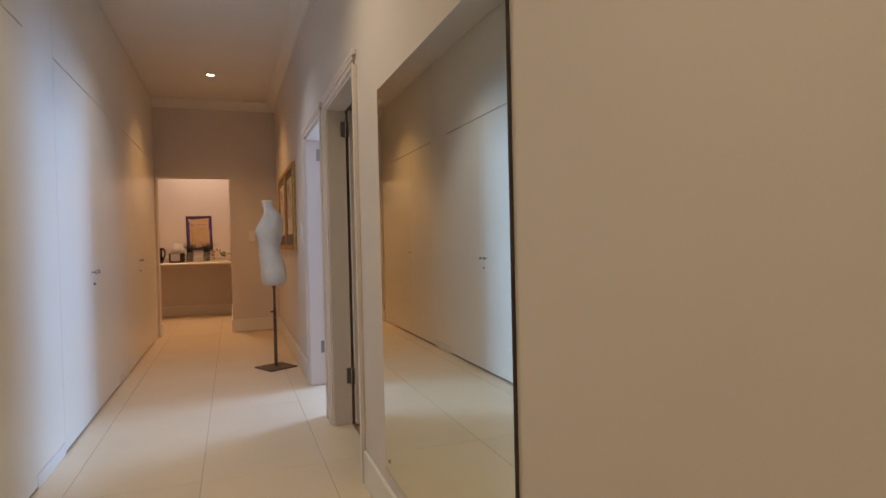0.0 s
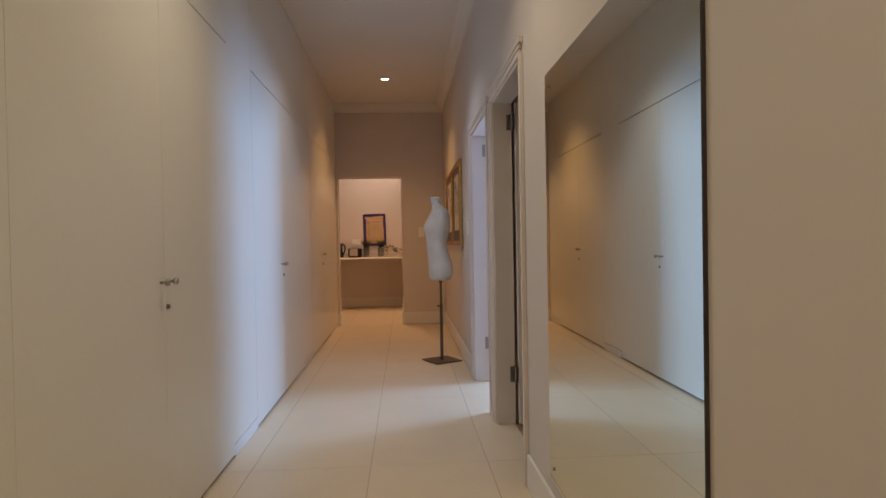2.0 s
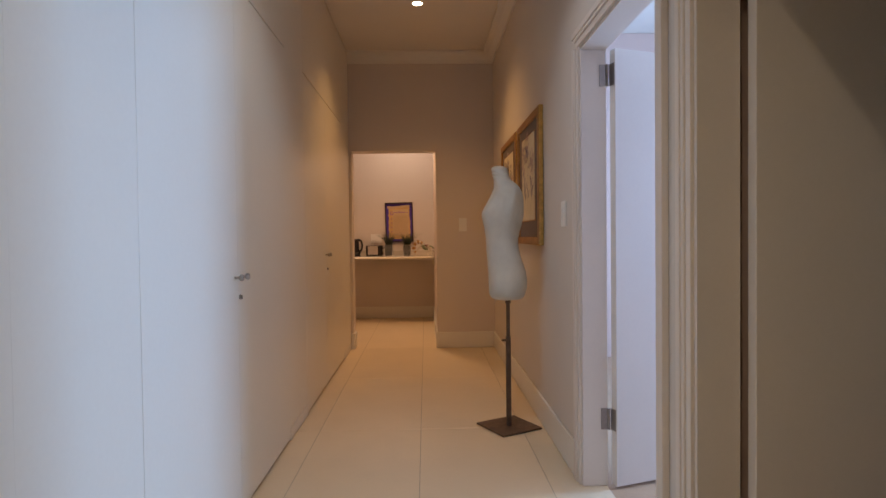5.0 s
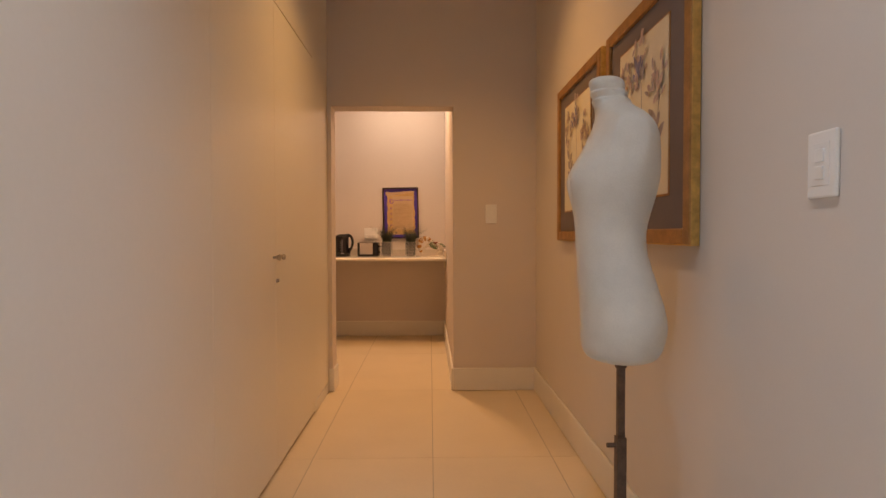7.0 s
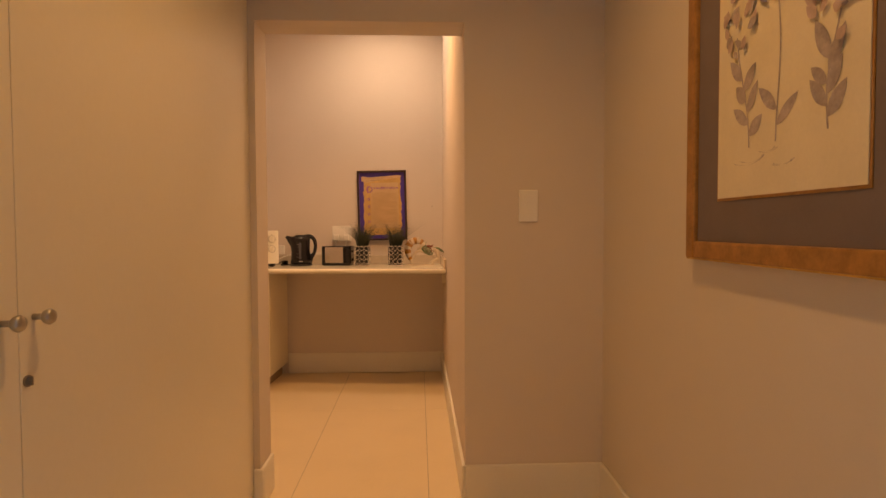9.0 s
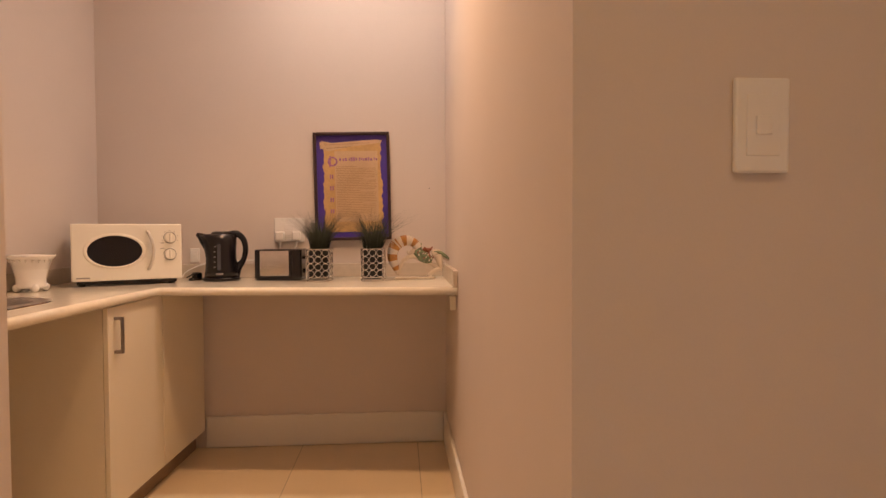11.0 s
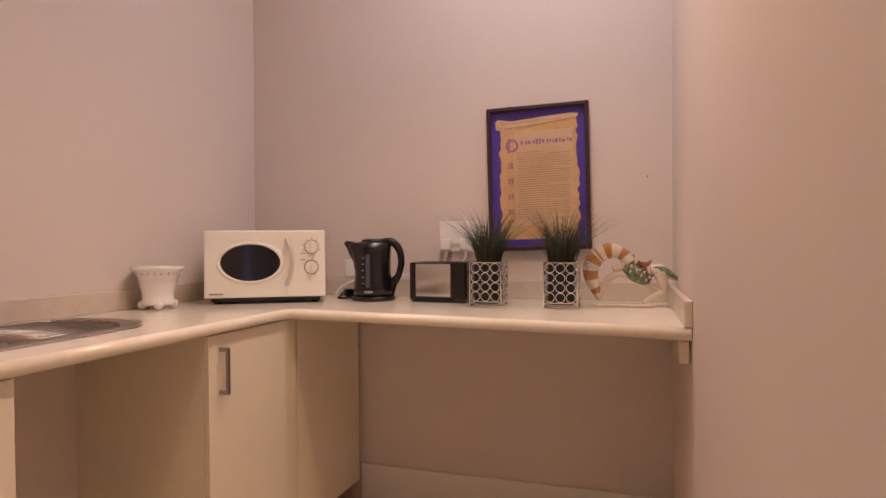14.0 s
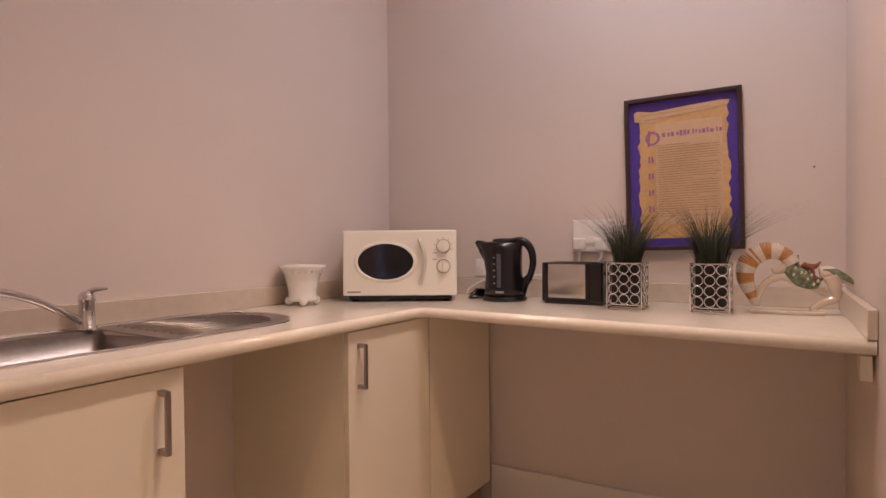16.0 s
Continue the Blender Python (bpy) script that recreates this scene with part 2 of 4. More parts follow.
# ceilings
struct("ceiling", box(XL - 0.62, XR + TH, BACK, YE, CEIL, CEIL + 0.1), "ceiling_paint", "off-white painted corridor ceiling", "ceiling")
struct("ceiling_kitchen", box(-2.1, XR + TH, YE, YK + 0.15, CEIL + 0.004, CEIL + 0.1), "ceiling_paint", "off-white painted kitchenette ceiling", "ceiling")

# rooms behind the two doorways: added enclosure, walls tinted pink to warm the bounce
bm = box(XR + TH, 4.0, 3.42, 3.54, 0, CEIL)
struct("wall_room_divider", bm, "white_wall", "added wall between the two side rooms, tinted to warm bounced daylight", "wall")
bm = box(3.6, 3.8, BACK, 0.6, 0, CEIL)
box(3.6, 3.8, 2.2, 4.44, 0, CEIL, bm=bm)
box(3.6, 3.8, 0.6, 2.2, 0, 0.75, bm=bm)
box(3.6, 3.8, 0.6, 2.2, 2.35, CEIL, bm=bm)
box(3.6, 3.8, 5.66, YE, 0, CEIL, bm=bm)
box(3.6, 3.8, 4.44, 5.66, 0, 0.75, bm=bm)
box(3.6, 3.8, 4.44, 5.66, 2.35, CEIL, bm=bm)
struct("wall_room_window", bm, "white_wall", "added outer wall with two window openings, tinted to warm bounced daylight", "wall")
struct("wall_room_end", box(XR + TH, 3.8, 7.4, 7.55, 0, CEIL), "white_wall", "added end wall of the side room, tinted to warm bounced daylight", "wall")
struct("ceiling_room", box(XR + TH, 3.8, BACK, 7.55, CEIL + 0.004, CEIL + 0.1), "ceiling_paint", "white ceiling of the side rooms", "ceiling")

# cornice: stepped cove along the wall and across the end
def cornice(name, along, a, b, at):
    prof = [(0, 0), (0.018, 0), (0.03, 0.03), (0.055, 0.065), (0.09, 0.088), (0.105, 0.094), (0.105, 0.11), (0, 0.11)]
    bm = bmesh.new()
    ends = []
    for s in (a, b):
        ends.append([bm.verts.new((at - u, s, CEIL - 0.11 + w) if along == "y" else (s, at - u, CEIL - 0.11 + w)) for u, w in prof])
    n = len(prof)
    for i in range(n):
        bm.faces.new((ends[0][i], ends[0][(i + 1) % n], ends[1][(i + 1) % n], ends[1][i]))
    bm.faces.new(ends[0])
    bm.faces.new(ends[1][::-1])
    return struct(name, bm, "ceiling_paint", "white moulded plaster cornice", "cornice")


cornice("cornice_east", "y", BACK, YE, XR)
cornice("cornice_north", "x", XL + 0.001, XR, YE)


# skirting boards
def skirting(x0, x1, y0, y1):
    bm = box(x0, x1, y0, y1, 0.002, 0.17, 0.006)
    return struct("baseboard", bm, "gloss_white", "white painted skirting board along the wall", "baseboard")


SK = 0.016
skirting(XR - SK, XR, BACK, D1[0] - 0.085)
skirting(XR - SK, XR, D2[1] + 0.06, YE - SK)
skirting(0.0, XR, YE - SK, YE)
skirting(-SK, 0.0, YE - SK, YK - SK)
skirting(-1.29, -SK, YK - SK, YK)
skirting(-0.919, -0.893 + SK, YE - SK, YE)
skirting(-0.893, -0.893 + SK, YE + 0.001, YE + 0.18)

# ---- built-in cupboards ----
GAP, TOPGAP = 0.004, 2.285


def knob(parent, y, z):
    k = tube([(XL, y, z), (XL + 0.02, y, z)], 0.006, 10, 1)
    join(k, rings([(0, 0, 0, 0.007, 0.007), (0, 0, 0.006, 0.013, 0.013), (0, 0, 0.014, 0.0155, 0.0155), (0, 0, 0.02, 0.012, 0.012), (0, 0, 0.022, 0.004, 0.004)], 16),
         Matrix.Translation((XL + 0.016, y, z)) @ pose(0, 0, 0, 0, 90, 0))
    part("knob", k, "steel", parent, "small round steel knob", True)


def cupboard(y0, y1, mid, zk=1.035):
    th = thing("built_in_cupboard", pose(0, 0, 0), "built-in cream painted cupboard with closed tall double doors and overhead doors", "cupboard", "built-in cupboards")
    # near-black carcass, so the door gaps get their shade as colour
    part("carcass", box(XL - 0.5, XL - 0.024, y0 - 0.001, y1 + 0.001, 0.0, CEIL - 0.002), "dark_gap", th, "carcass painted dark for the shade in the door gaps")
    part("top_door", box(XL - 0.022, XL, y0 + 0.0008, y1 - 0.0008, TOPGAP + GAP, CEIL - 0.004, 0.0015), "cupboard_paint", th)
    for k, (a, b) in enumerate(((y0 + 0.0008, mid - 0.001), (mid + 0.001, y1 - 0.0008))):
        d = part("door", box(XL - 0.022, XL, a, b, 0.017, TOPGAP - GAP, 0.0015), "cupboard_paint", th)
        yk = mid - 0.042 if k == 0 else mid + 0.042
        knob(d, yk, zk)
        if k:
            lock = cyl(0.011, 0.011, 0.004, 16, Matrix.Translation((XL, mid + 0.018, 0.935)) @ pose(0, 0, 0, 0, 90, 0))
            box(XL + 0.003, XL + 0.012, mid + 0.0165, mid + 0.0195, 0.927, 0.943, bm=lock)
            part("keyhole", lock, "brushed", d, "small brass-grey key lock")
    return th


def filler(y0, y1):
    th = thing("cupboard_panel", pose(0, 0, 0), "plain cream painted panel between the built-in cupboards", "panel", "cupboard panels")
    part("board", box(XL - 0.5, XL - 0.001, y0, y1, 0.075, CEIL - 0.002), "cupboard_paint", th)
    part("plinth", box(XL - 0.5, XL + 0.002, y0, y1, 0.001, 0.071, 0.002), "gloss_white", th)


cupboard(1.15, 2.95, 2.06)
filler(2.95, 3.46)
cupboard(3.46, 5.22, 4.315, 1.022)
filler(5.22, 5.72)
cupboard(5.72, 7.47, 6.54, 1.05)
filler(7.47, 7.999)
filler(0.66, 1.15)
cupboard(-1.14, 0.66, -0.24)
filler(BACK, -1.14)


# ---- mirror ----
mir = thing("wall_mirror", pose(0, 0, 0), "large frameless rectangular mirror screwed to the corridor wall", "mirror")
part("glass", box(XR - 0.007, XR - 0.001, 0.735, 1.957, 0.225, 1.828, 0.001), "mirror_glass", mir, "clear silvered mirror glass")
bm = box(XR - 0.009, XR - 0.0005, 0.7305, 0.7345, 0.224, 1.829)
part("edge", bm, "dark_gap", mir, "dark cut glass edge")
for y in (0.80, 1.90):
    for z in (0.28, 1.77):
        part("screw_cap", cyl(0.008, 0.006, 0.005, 16, Matrix.Translation((XR - 0.0125, y, z)) @ pose(0, 0, 0, 0, 90, 0)), "chrome", mir, "chrome screw cap")


# ---- doors ----
def hinge(parent, x, y, z):
    bm = box(x - 0.036, x + 0.002, y - 0.004, y - 0.001, z - 0.05, z + 0.05, 0.001)
    join(bm, cyl(0.007, 0.007, 0.1, 12, Matrix.Translation((x, y - 0.006, z - 0.05))))
    part("hinge", bm, "brushed", parent, "dull steel butt hinge")


def doorway(num, y0, y1, leaf_turn, label):
    fr = thing("door_frame", pose(0, 0, 0), "white painted timber door frame with moulded architrave", "door frame", "door frames", "structure")
    # lining with stop
    for a, b in ((y0, y0 + 0.022), (y1 - 0.022, y1)):
        part("jamb", box(XR - 0.001, XR + TH + 0.002, a, b, 0.002, HEAD), "door_paint", fr)
    part("head", box(XR - 0.001, XR + TH + 0.002, y0 + 0.022, y1 - 0.022, HEAD - 0.025, HEAD), "door_paint", fr)
    # architrave in three steps
    for a, s in ((y0 + 0.006, -1), (y1 - 0.006, 1)):
        bm = bmesh.new()
        for u0, u1, p in ((0, 0.03, 0.012), (0.03, 0.048, 0.018), (0.048, 0.075, 0.022)):
            lo, hi = sorted((a + s * u0, a + s * u1))
            box(XR - p, XR - 0.0005, lo, hi, 0.002, HEAD - 0.0065, 0.002, bm=bm)
        part("architrave", bm, "door_paint", fr)
    bm = bmesh.new()
    for u0, u1, p in ((0, 0.03, 0.0122), (0.03, 0.048, 0.0182), (0.048, 0.075, 0.0222)):
        box(XR - p, XR - 0.0005, y0 + 0.006 - u1, y1 - 0.006 + u1, HEAD - 0.006 + u0, HEAD - 0.006 + u1, 0.002, bm=bm)
    part("architrave", bm, "door_paint", fr)
    # leaf, opened into the room
    m = pose(XR + TH + 0.01, y1 - 0.029, 0, 0, 0, leaf_turn)
    dr = thing("door_%d" % num, m, label, "door", "", "structure")
    w = y1 - y0 - 0.05
    part("leaf", box(0.008, w, -0.042, -0.002, 0.012, HEAD - 0.03, 0.002), "door_paint", dr)
    for s in (-1, 1):
        yb = -0.022 + s * 0.02
        h = cyl(0.026, 0.026, 0.006, 20, Matrix.Translation((w - 0.06, yb, 1.03)) @ pose(0, 0, 0, -90 * s, 0, 0))
        join(h, tube([(w - 0.06, yb, 1.03), (w - 0.06, yb + s * 0.05, 1.03), (w - 0.09, yb + s * 0.055, 1.03), (w - 0.17, yb + s * 0.055, 1.03)], 0.009, 10))
        part("door_handle", h, "steel", dr, "steel lever handle", True)
    for z in (0.32, 1.925):
        hinge(fr, XR + TH + 0.006, y1 - 0.022, z)
        part("hinge", box(0.0055, 0.0078, -0.038, -0.001, z - 0.05, z + 0.05, 0.0005), "brushed", dr, "dull steel butt hinge")


doorway(1, D1[0], D1[1], 0, "white painted flush door standing open into a dim room")
doorway(2, D2[0], D2[1], 18, "white painted flush door standing open into a daylit room")

# side-room windows, unseen; the second is added to light the dim room
for num, (wa, wb, state) in enumerate(((4.44, 5.66, "daylit"), (0.6, 2.2, "dim"))):
    win = thing("window_%d" % (num + 1), pose(0, 0, 0), "white framed window of the %s side room" % state, "window", "", "structure")
    for a, b, c, d in ((wa, wa + 0.04, 0.75, 2.35), (wb - 0.04, wb, 0.75, 2.35), (wa + 0.04, wb - 0.04, 0.75, 0.79), (wa + 0.04, wb - 0.04, 2.31, 2.35)):
        part("window_frame", box(3.66, 3.72, a, b, c, d), "gloss_white", win)

# ---- downlights ----
for y, k in ((6.67, "lamp_warm"), (4.31, "lamp_cool"), (1.95, "lamp_warm"), (-0.41, "lamp_warm"), (9.03, "lamp_warm"), (9.70, "lamp_warm")):
    x = {9.03: -0.44, 9.70: -0.5}.get(y, -0.163)
    dl = thing("downlight", pose(x, y, CEIL), "small round white recessed ceiling downlight, switched on", "ceiling light", "ceiling downlights")
    part("bezel", torus(0.046, 0.006, 28, 8, pose(0, 0, -0.003)), "gloss_white", dl, smooth=True)
    part("lens", cyl(0.04, 0.04, 0.004, 28, pose(0, 0, -0.006)), k, dl, "glowing lamp face")


# ---- switches and sockets ----
def switch(name, m, w, h, rockers, label):
    th = thing(name, m, label, "light switch" if "switch" in name else "socket")
    part("plate", box(-w / 2, w / 2, -0.011, -0.0005, -h / 2, h / 2, 0.004), "socket_white", th)
    part("surround", box(-w * 0.3, w * 0.3, -0.0125, -0.0105, -h * 0.32, h * 0.32, 0.001), "socket_white", th)
    for k in range(rockers):
        z = (k - (rockers - 1) / 2) * h * 0.26
        part("rocker", box(-w * 0.15, w * 0.15, -0.016, -0.0122, z - h * 0.1, z + h * 0.1, 0.0015), "socket_white", th)


switch("light_switch", pose(0.278, YE, 1.308), 0.083, 0.138, 1, "white plastic single light switch on the end wall")
switch("light_switch", pose(XR, 4.84, 1.297, 0, 0, -90), 0.085, 0.132, 2, "white plastic light switch beside the doorway")

# ---- framed botanical prints ----
def leaf_shape(bm, y, z, a, ln, w, x):
    n = 6
    left, right = [], []
    for i in range(n + 1):
        t = i / n
        r = w * math.sin(math.pi * t) ** 0.8 * (1 - 0.25 * t)
        cy, cz = y + math.cos(a) * ln * t, z + math.sin(a) * ln * t
        left.append(bm.verts.new((x, cy - math.sin(a) * r, cz + math.cos(a) * r)))
        right.append(bm.verts.new((x, cy + math.sin(a) * r, cz - math.cos(a) * r)))
    for i in range(n):
        bm.faces.new((left[i], left[i + 1], right[i + 1], right[i]))


def print_frame(y0, y1, z0, z1, seed):
    rnd = random.Random(seed)
    th = thing("framed_print", pose(0, 0, 0), "botanical flower print with grey mount in a gilt wooden frame", "picture", "botanical prints")
    f = 0.048
    xf = XR - 0.034
    for a, b, c, d in ((y0, y0 + f, z0, z1), (y1 - f, y1, z0, z1), (y0 + f, y1 - f, z0, z0 + f), (y0 + f, y1 - f, z1 - f, z1)):
        bm = box(xf, XR - 0.004, a, b, c, d, 0.006)
        part("frame_rail", bm, "gilt_wood", th)
    # outer bead carries the light on the frame's side as a brighter gilt
    for a, b, c, d in ((y0 - 0.004, y0 + 0.008, z0 - 0.004, z1 + 0.004), (y1 - 0.008, y1 + 0.004, z0 - 0.004, z1 + 0.004), (y0 + 0.008, y1 - 0.008, z0 - 0.004, z0 + 0.008), (y0 + 0.008, y1 - 0.008, z1 - 0.008, z1 + 0.004)):
        part("gilt_bead", box(xf + 0.005, XR - 0.003, a, b, c, d, 0.003), "gilt_bright", th, "worn gilt outer bead, brightened for the side facing the light")
    part("mount", box(XR - 0.02, XR - 0.012, y0 + f, y1 - f, z0 + f, z1 - f), "mat_board", th, "grey-brown mount board")
    p0, p1, q0, q1 = y0 + 0.18, y1 - 0.165, z0 + 0.162, z1 - 0.125
    part("bevel", box(XR - 0.0225, XR - 0.0195, p0 - 0.007, p1 + 0.007, q0 - 0.007, q1 + 0.007, 0.001), "gilt_wood", th, "thin gilt slip")
    part("paper", box(XR - 0.0245, XR - 0.0205, p0, p1, q0, q1), "paper", th, "cream paper sheet")
    xi = XR - 0.0252
    w, h = p1 - p0, q1 - q0
    ink, rose, blue = bmesh.new(), bmesh.new(), bmesh.new()

    def stalk(bm, pts, r):
        for (ya, za), (yc, zc) in zip(pts, pts[1:]):
            bm.faces.new([bm.verts.new(q) for q in ((xi, ya - r, za), (xi, ya + r, za), (xi, yc + r, zc), (xi, yc - r, zc))])

    # three stems out of one tuft: leaves below, sprays of blossom above
    for s, (base, top, lean) in enumerate(((0.2, 0.58, -0.04), (0.5, 0.8, 0.03), (0.74, 0.68, 0.07))):
        yb, zb = p0 + w * base, q0 + h * 0.2
        yt, zt = yb + w * lean, q0 + h * top
        pts = [(yb + (yt - yb) * t + 0.012 * math.sin(4 * t + 2 * s), zb + (zt - zb) * t) for t in [k / 10 for k in range(11)]]
        stalk(ink, pts, 0.0026)
        for k in range(6 if s != 1 else 2):
            ya, za = pts[1 + k]
            side = 1 if k % 2 else -1
            a = math.pi / 2 - side * rnd.uniform(0.45, 0.95)
            leaf_shape(ink, ya, za, a, rnd.uniform(0.06, 0.1), rnd.uniform(0.013, 0.021), xi - 0.0002 * (k + 1))
        for k in range(26):
            a = rnd.uniform(0, 6.28)
            ya, za = yt + 0.07 * math.cos(a) * rnd.random() ** 0.6, zt + 0.03 + 0.1 * math.sin(a) * rnd.random() ** 0.6
            leaf_shape(rose if k % 4 else ink, ya, za, rnd.uniform(0.3, 2.8), rnd.uniform(0.025, 0.05), rnd.uniform(0.008, 0.015), xi - 0.0002 * (k + 9 + s))
        if s == 1:
            for k in range(7):
                leaf_shape(blue, yt + 0.05 * (k - 3) / 6, zt - 0.03 + 0.02 * (k % 3), math.pi / 2 + 0.25 * (3 - k), rnd.uniform(0.04, 0.075), 0.012, xi - 0.0003 * (k + 14))
    for k in range(6):
        yc, zc, rr = p0 + w * rnd.uniform(0.3, 0.75), q0 + h * rnd.uniform(0.12, 0.2), rnd.uniform(0.03, 0.07)
        stalk(ink, [(yc + rr * math.cos(a), zc + 0.3 * rr * math.sin(a)) for a in [3.3 + 0.3 * j for j in range(9)]], 0.0018)
    tagged(part("drawing", ink, "ink", th, "grey-violet stems and leaves"), kind="stuff")
    tagged(part("blossom", rose, "ink_rose", th, "faded rose blossoms"), kind="stuff")
    tagged(part("iris", blue, "ink_blue", th, "dull blue petals"), kind="stuff")


print_frame(5.375, 6.19, 1.128, 1.985, 4)
print_frame(6.28, 7.14, 1.125, 1.985, 11)

# ---- dress form on its stand ----
CX, CY = 0.385, 5.385
st = thing("display_stand", pose(CX, CY, 0), "rusty iron stand with a square base plate on the tiles", "stand")
bm = box(-0.145, 0.145, -0.145, 0.145, 0.001, 0.013, 0.003)
bm.transform(pose(0, 0, 0, 0, 0, 28))
part("base_plate", bm, "rust_iron", st)
part("sleeve", box(-0.0145, 0.0145, -0.0145, 0.0145, 0.012, 0.565, 0.002), "rust_iron", st)
part("pole", box(-0.0105, 0.0105, -0.0105, 0.0105, 0.56, 0.79, 0.002), "rust_iron", st)
part("collar", cyl(0.017, 0.017, 0.022, 20, pose(0, 0, 0.77)), "rust_iron", st)
part("bolt", cyl(0.007, 0.007, 0.03, 12, pose(-0.04, 0, 0.54, 0, 90, 0)), "rust_iron", st)

prof = [(0.793, 0.392, 0.05, 0.06), (0.798, 0.391, 0.086, 0.12), (0.812, 0.391, 0.106, 0.148), (0.85, 0.393, 0.114, 0.160), (0.90, 0.396, 0.117, 0.165),
        (0.95, 0.393, 0.116, 0.162), (1.00, 0.385, 0.112, 0.150), (1.06, 0.372, 0.104, 0.133), (1.11, 0.364, 0.099, 0.121), (1.16, 0.361, 0.098, 0.118),
        (1.21, 0.365, 0.105, 0.125), (1.27, 0.372, 0.117, 0.142), (1.315, 0.375, 0.123, 0.152), (1.35, 0.379, 0.120, 0.158), (1.40, 0.388, 0.109, 0.165),
        (1.44, 0.397, 0.097, 0.168), (1.475, 0.396, 0.082, 0.156), (1.50, 0.388, 0.068, 0.122), (1.52, 0.376, 0.058, 0.085), (1.535, 0.367, 0.052, 0.062),
        (1.548, 0.363, 0.0545, 0.057), (1.552, 0.362, 0.0545, 0.057), (1.5535, 0.361, 0.049, 0.051), (1.557, 0.360, 0.0495, 0.0515), (1.573, 0.356, 0.053, 0.0545), (1.577, 0.3555, 0.0525, 0.054), (1.579, 0.355, 0.0475, 0.0485), (1.583, 0.354, 0.048, 0.049), (1.602, 0.350, 0.051, 0.052), (1.612, 0.348, 0.049, 0.05), (1.62, 0.347, 0.042, 0.043), (1.626, 0.346, 0.022, 0.022)]
bm = rings([(cx - 0.01 - CX, 0, z, rx, ry) for z, cx, rx, ry in prof], 56)
for v in bm.verts:
    z, a = v.co.z, math.atan2(v.co.y, -v.co.x + 0.0001)
    for side in (-1, 1):
        d2 = ((v.co.y - side * 0.068) / 0.052) ** 2 + ((z - 1.312) / 0.058) ** 2
        if v.co.x < 0:
            v.co.x -= 0.026 * math.exp(-d2)
            v.co.x += 0.016 * math.exp(-((v.co.y) / 0.025) ** 2 - ((z - 1.32) / 0.05) ** 2) / 2
        d3 = ((v.co.y - side * 0.08) / 0.06) ** 2 + ((z - 0.885) / 0.06) ** 2
        if v.co.x > 0:
            v.co.x += 0.012 * math.exp(-d3)
        # flat arm plates
        r = math.hypot(v.co.x - 0.01, (z - 1.40) * 0.85)
        if r < 0.055 and v.co.y * side > 0.1:
            v.co.y = side * min(abs(v.co.y), 0.148)
for v in bm.verts:
    if v.co.z > 1.5:
        v.co.z = 1.5 + (v.co.z - 1.5) * 0.9
bm.transform(pose(CX, CY, 0, 0, 0, -8))
form = link("dress_form", bm, "linen", None, True)
sub = form.modifiers.new("smooth", "SUBSURF")
sub.levels = sub.render_levels = 1
tagged(form, "off-white linen-covered headless dress form on an iron stand", "dress form")

# ---- kitchenette: worktop, cabinets, sink ----
ZT = 0.915
SKEW = Matrix.Translation((-1.316, 9.78, 0)) @ pose(0, 0, 0, 0, 0, -3.0) @ Matrix.Translation((1.316, -9.78, 0))


def rp(x, y):
    p = SKEW @ Vector((x, y, 0))
    return (p.x, p.y)


FX = -1.32
# worktop with a cut-out over the bowl, in pieces laid end to end
top = thing("worktop", pose(0, 0, 0), "glossy cream L-shaped stone worktop with low upstand", "worktop")
B0, B1, BX0, BX1 = 8.48, 8.93, -1.775, -1.44
slab = prism([(-0.002, YK - 0.002), (-1.833, YK - 0.002), (-1.905, 8.955), rp(BX1, B1), rp(BX1, B0), (-1.93, 8.50), (-1.943, YE + 0.182), (-1.397, YE + 0.182), (-1.316, 9.782), (-1.288, 9.812), (-0.002, 9.684)], ZT - 0.036, ZT)
part("slab", slab, "worktop", top)
part("nosing", tube([(-1.397, YE + 0.182, ZT - 0.018), (-1.3167, 9.77, ZT - 0.018), (-1.312, 9.79, ZT - 0.018), (-1.302, 9.804, ZT - 0.018), (-1.284, 9.8118, ZT - 0.018), (-0.002, 9.684, ZT - 0.018)], 0.018, 16, 1), "worktop", top, "rounded front edge", True)
part("slab", prism([rp(BX0, B1 - 0.002), rp(BX0, B0 + 0.002), (-1.93, 8.502), (-1.905, 8.952)][::-1], ZT - 0.036, ZT - 0.0005), "worktop", top)
part("upstand", box(-1.85, -0.022, YK - 0.022, YK - 0.001, ZT, ZT + 0.072, 0.003), "upstand_stone", top)
part("upstand", prism([(-1.846, YK - 0.022), (-1.826, YK - 0.022), (-1.921, YE + 0.185), (-1.942, YE + 0.185)], ZT, ZT + 0.072, 0.003), "upstand_stone", top)
part("upstand", box(-0.022, -0.001, 9.672, YK - 0.001, ZT, ZT + 0.072, 0.003), "upstand_stone", top)


def bracket(x, y):
    th = thing("worktop_bracket", pose(0, 0, 0), "small white timber bracket under the worktop", "bracket")
    bm = prism([(0, 0), (0.07, 0), (0.07, -0.015), (0.02, -0.06), (0, -0.06)], -0.012, 0.012)
    bm.transform(Matrix.Translation((x, y, ZT - 0.045)) @ pose(0, 0, 0, 90, 0, 90))
    part("gusset", bm, "laminate", th)


bracket(-0.018, 9.72)


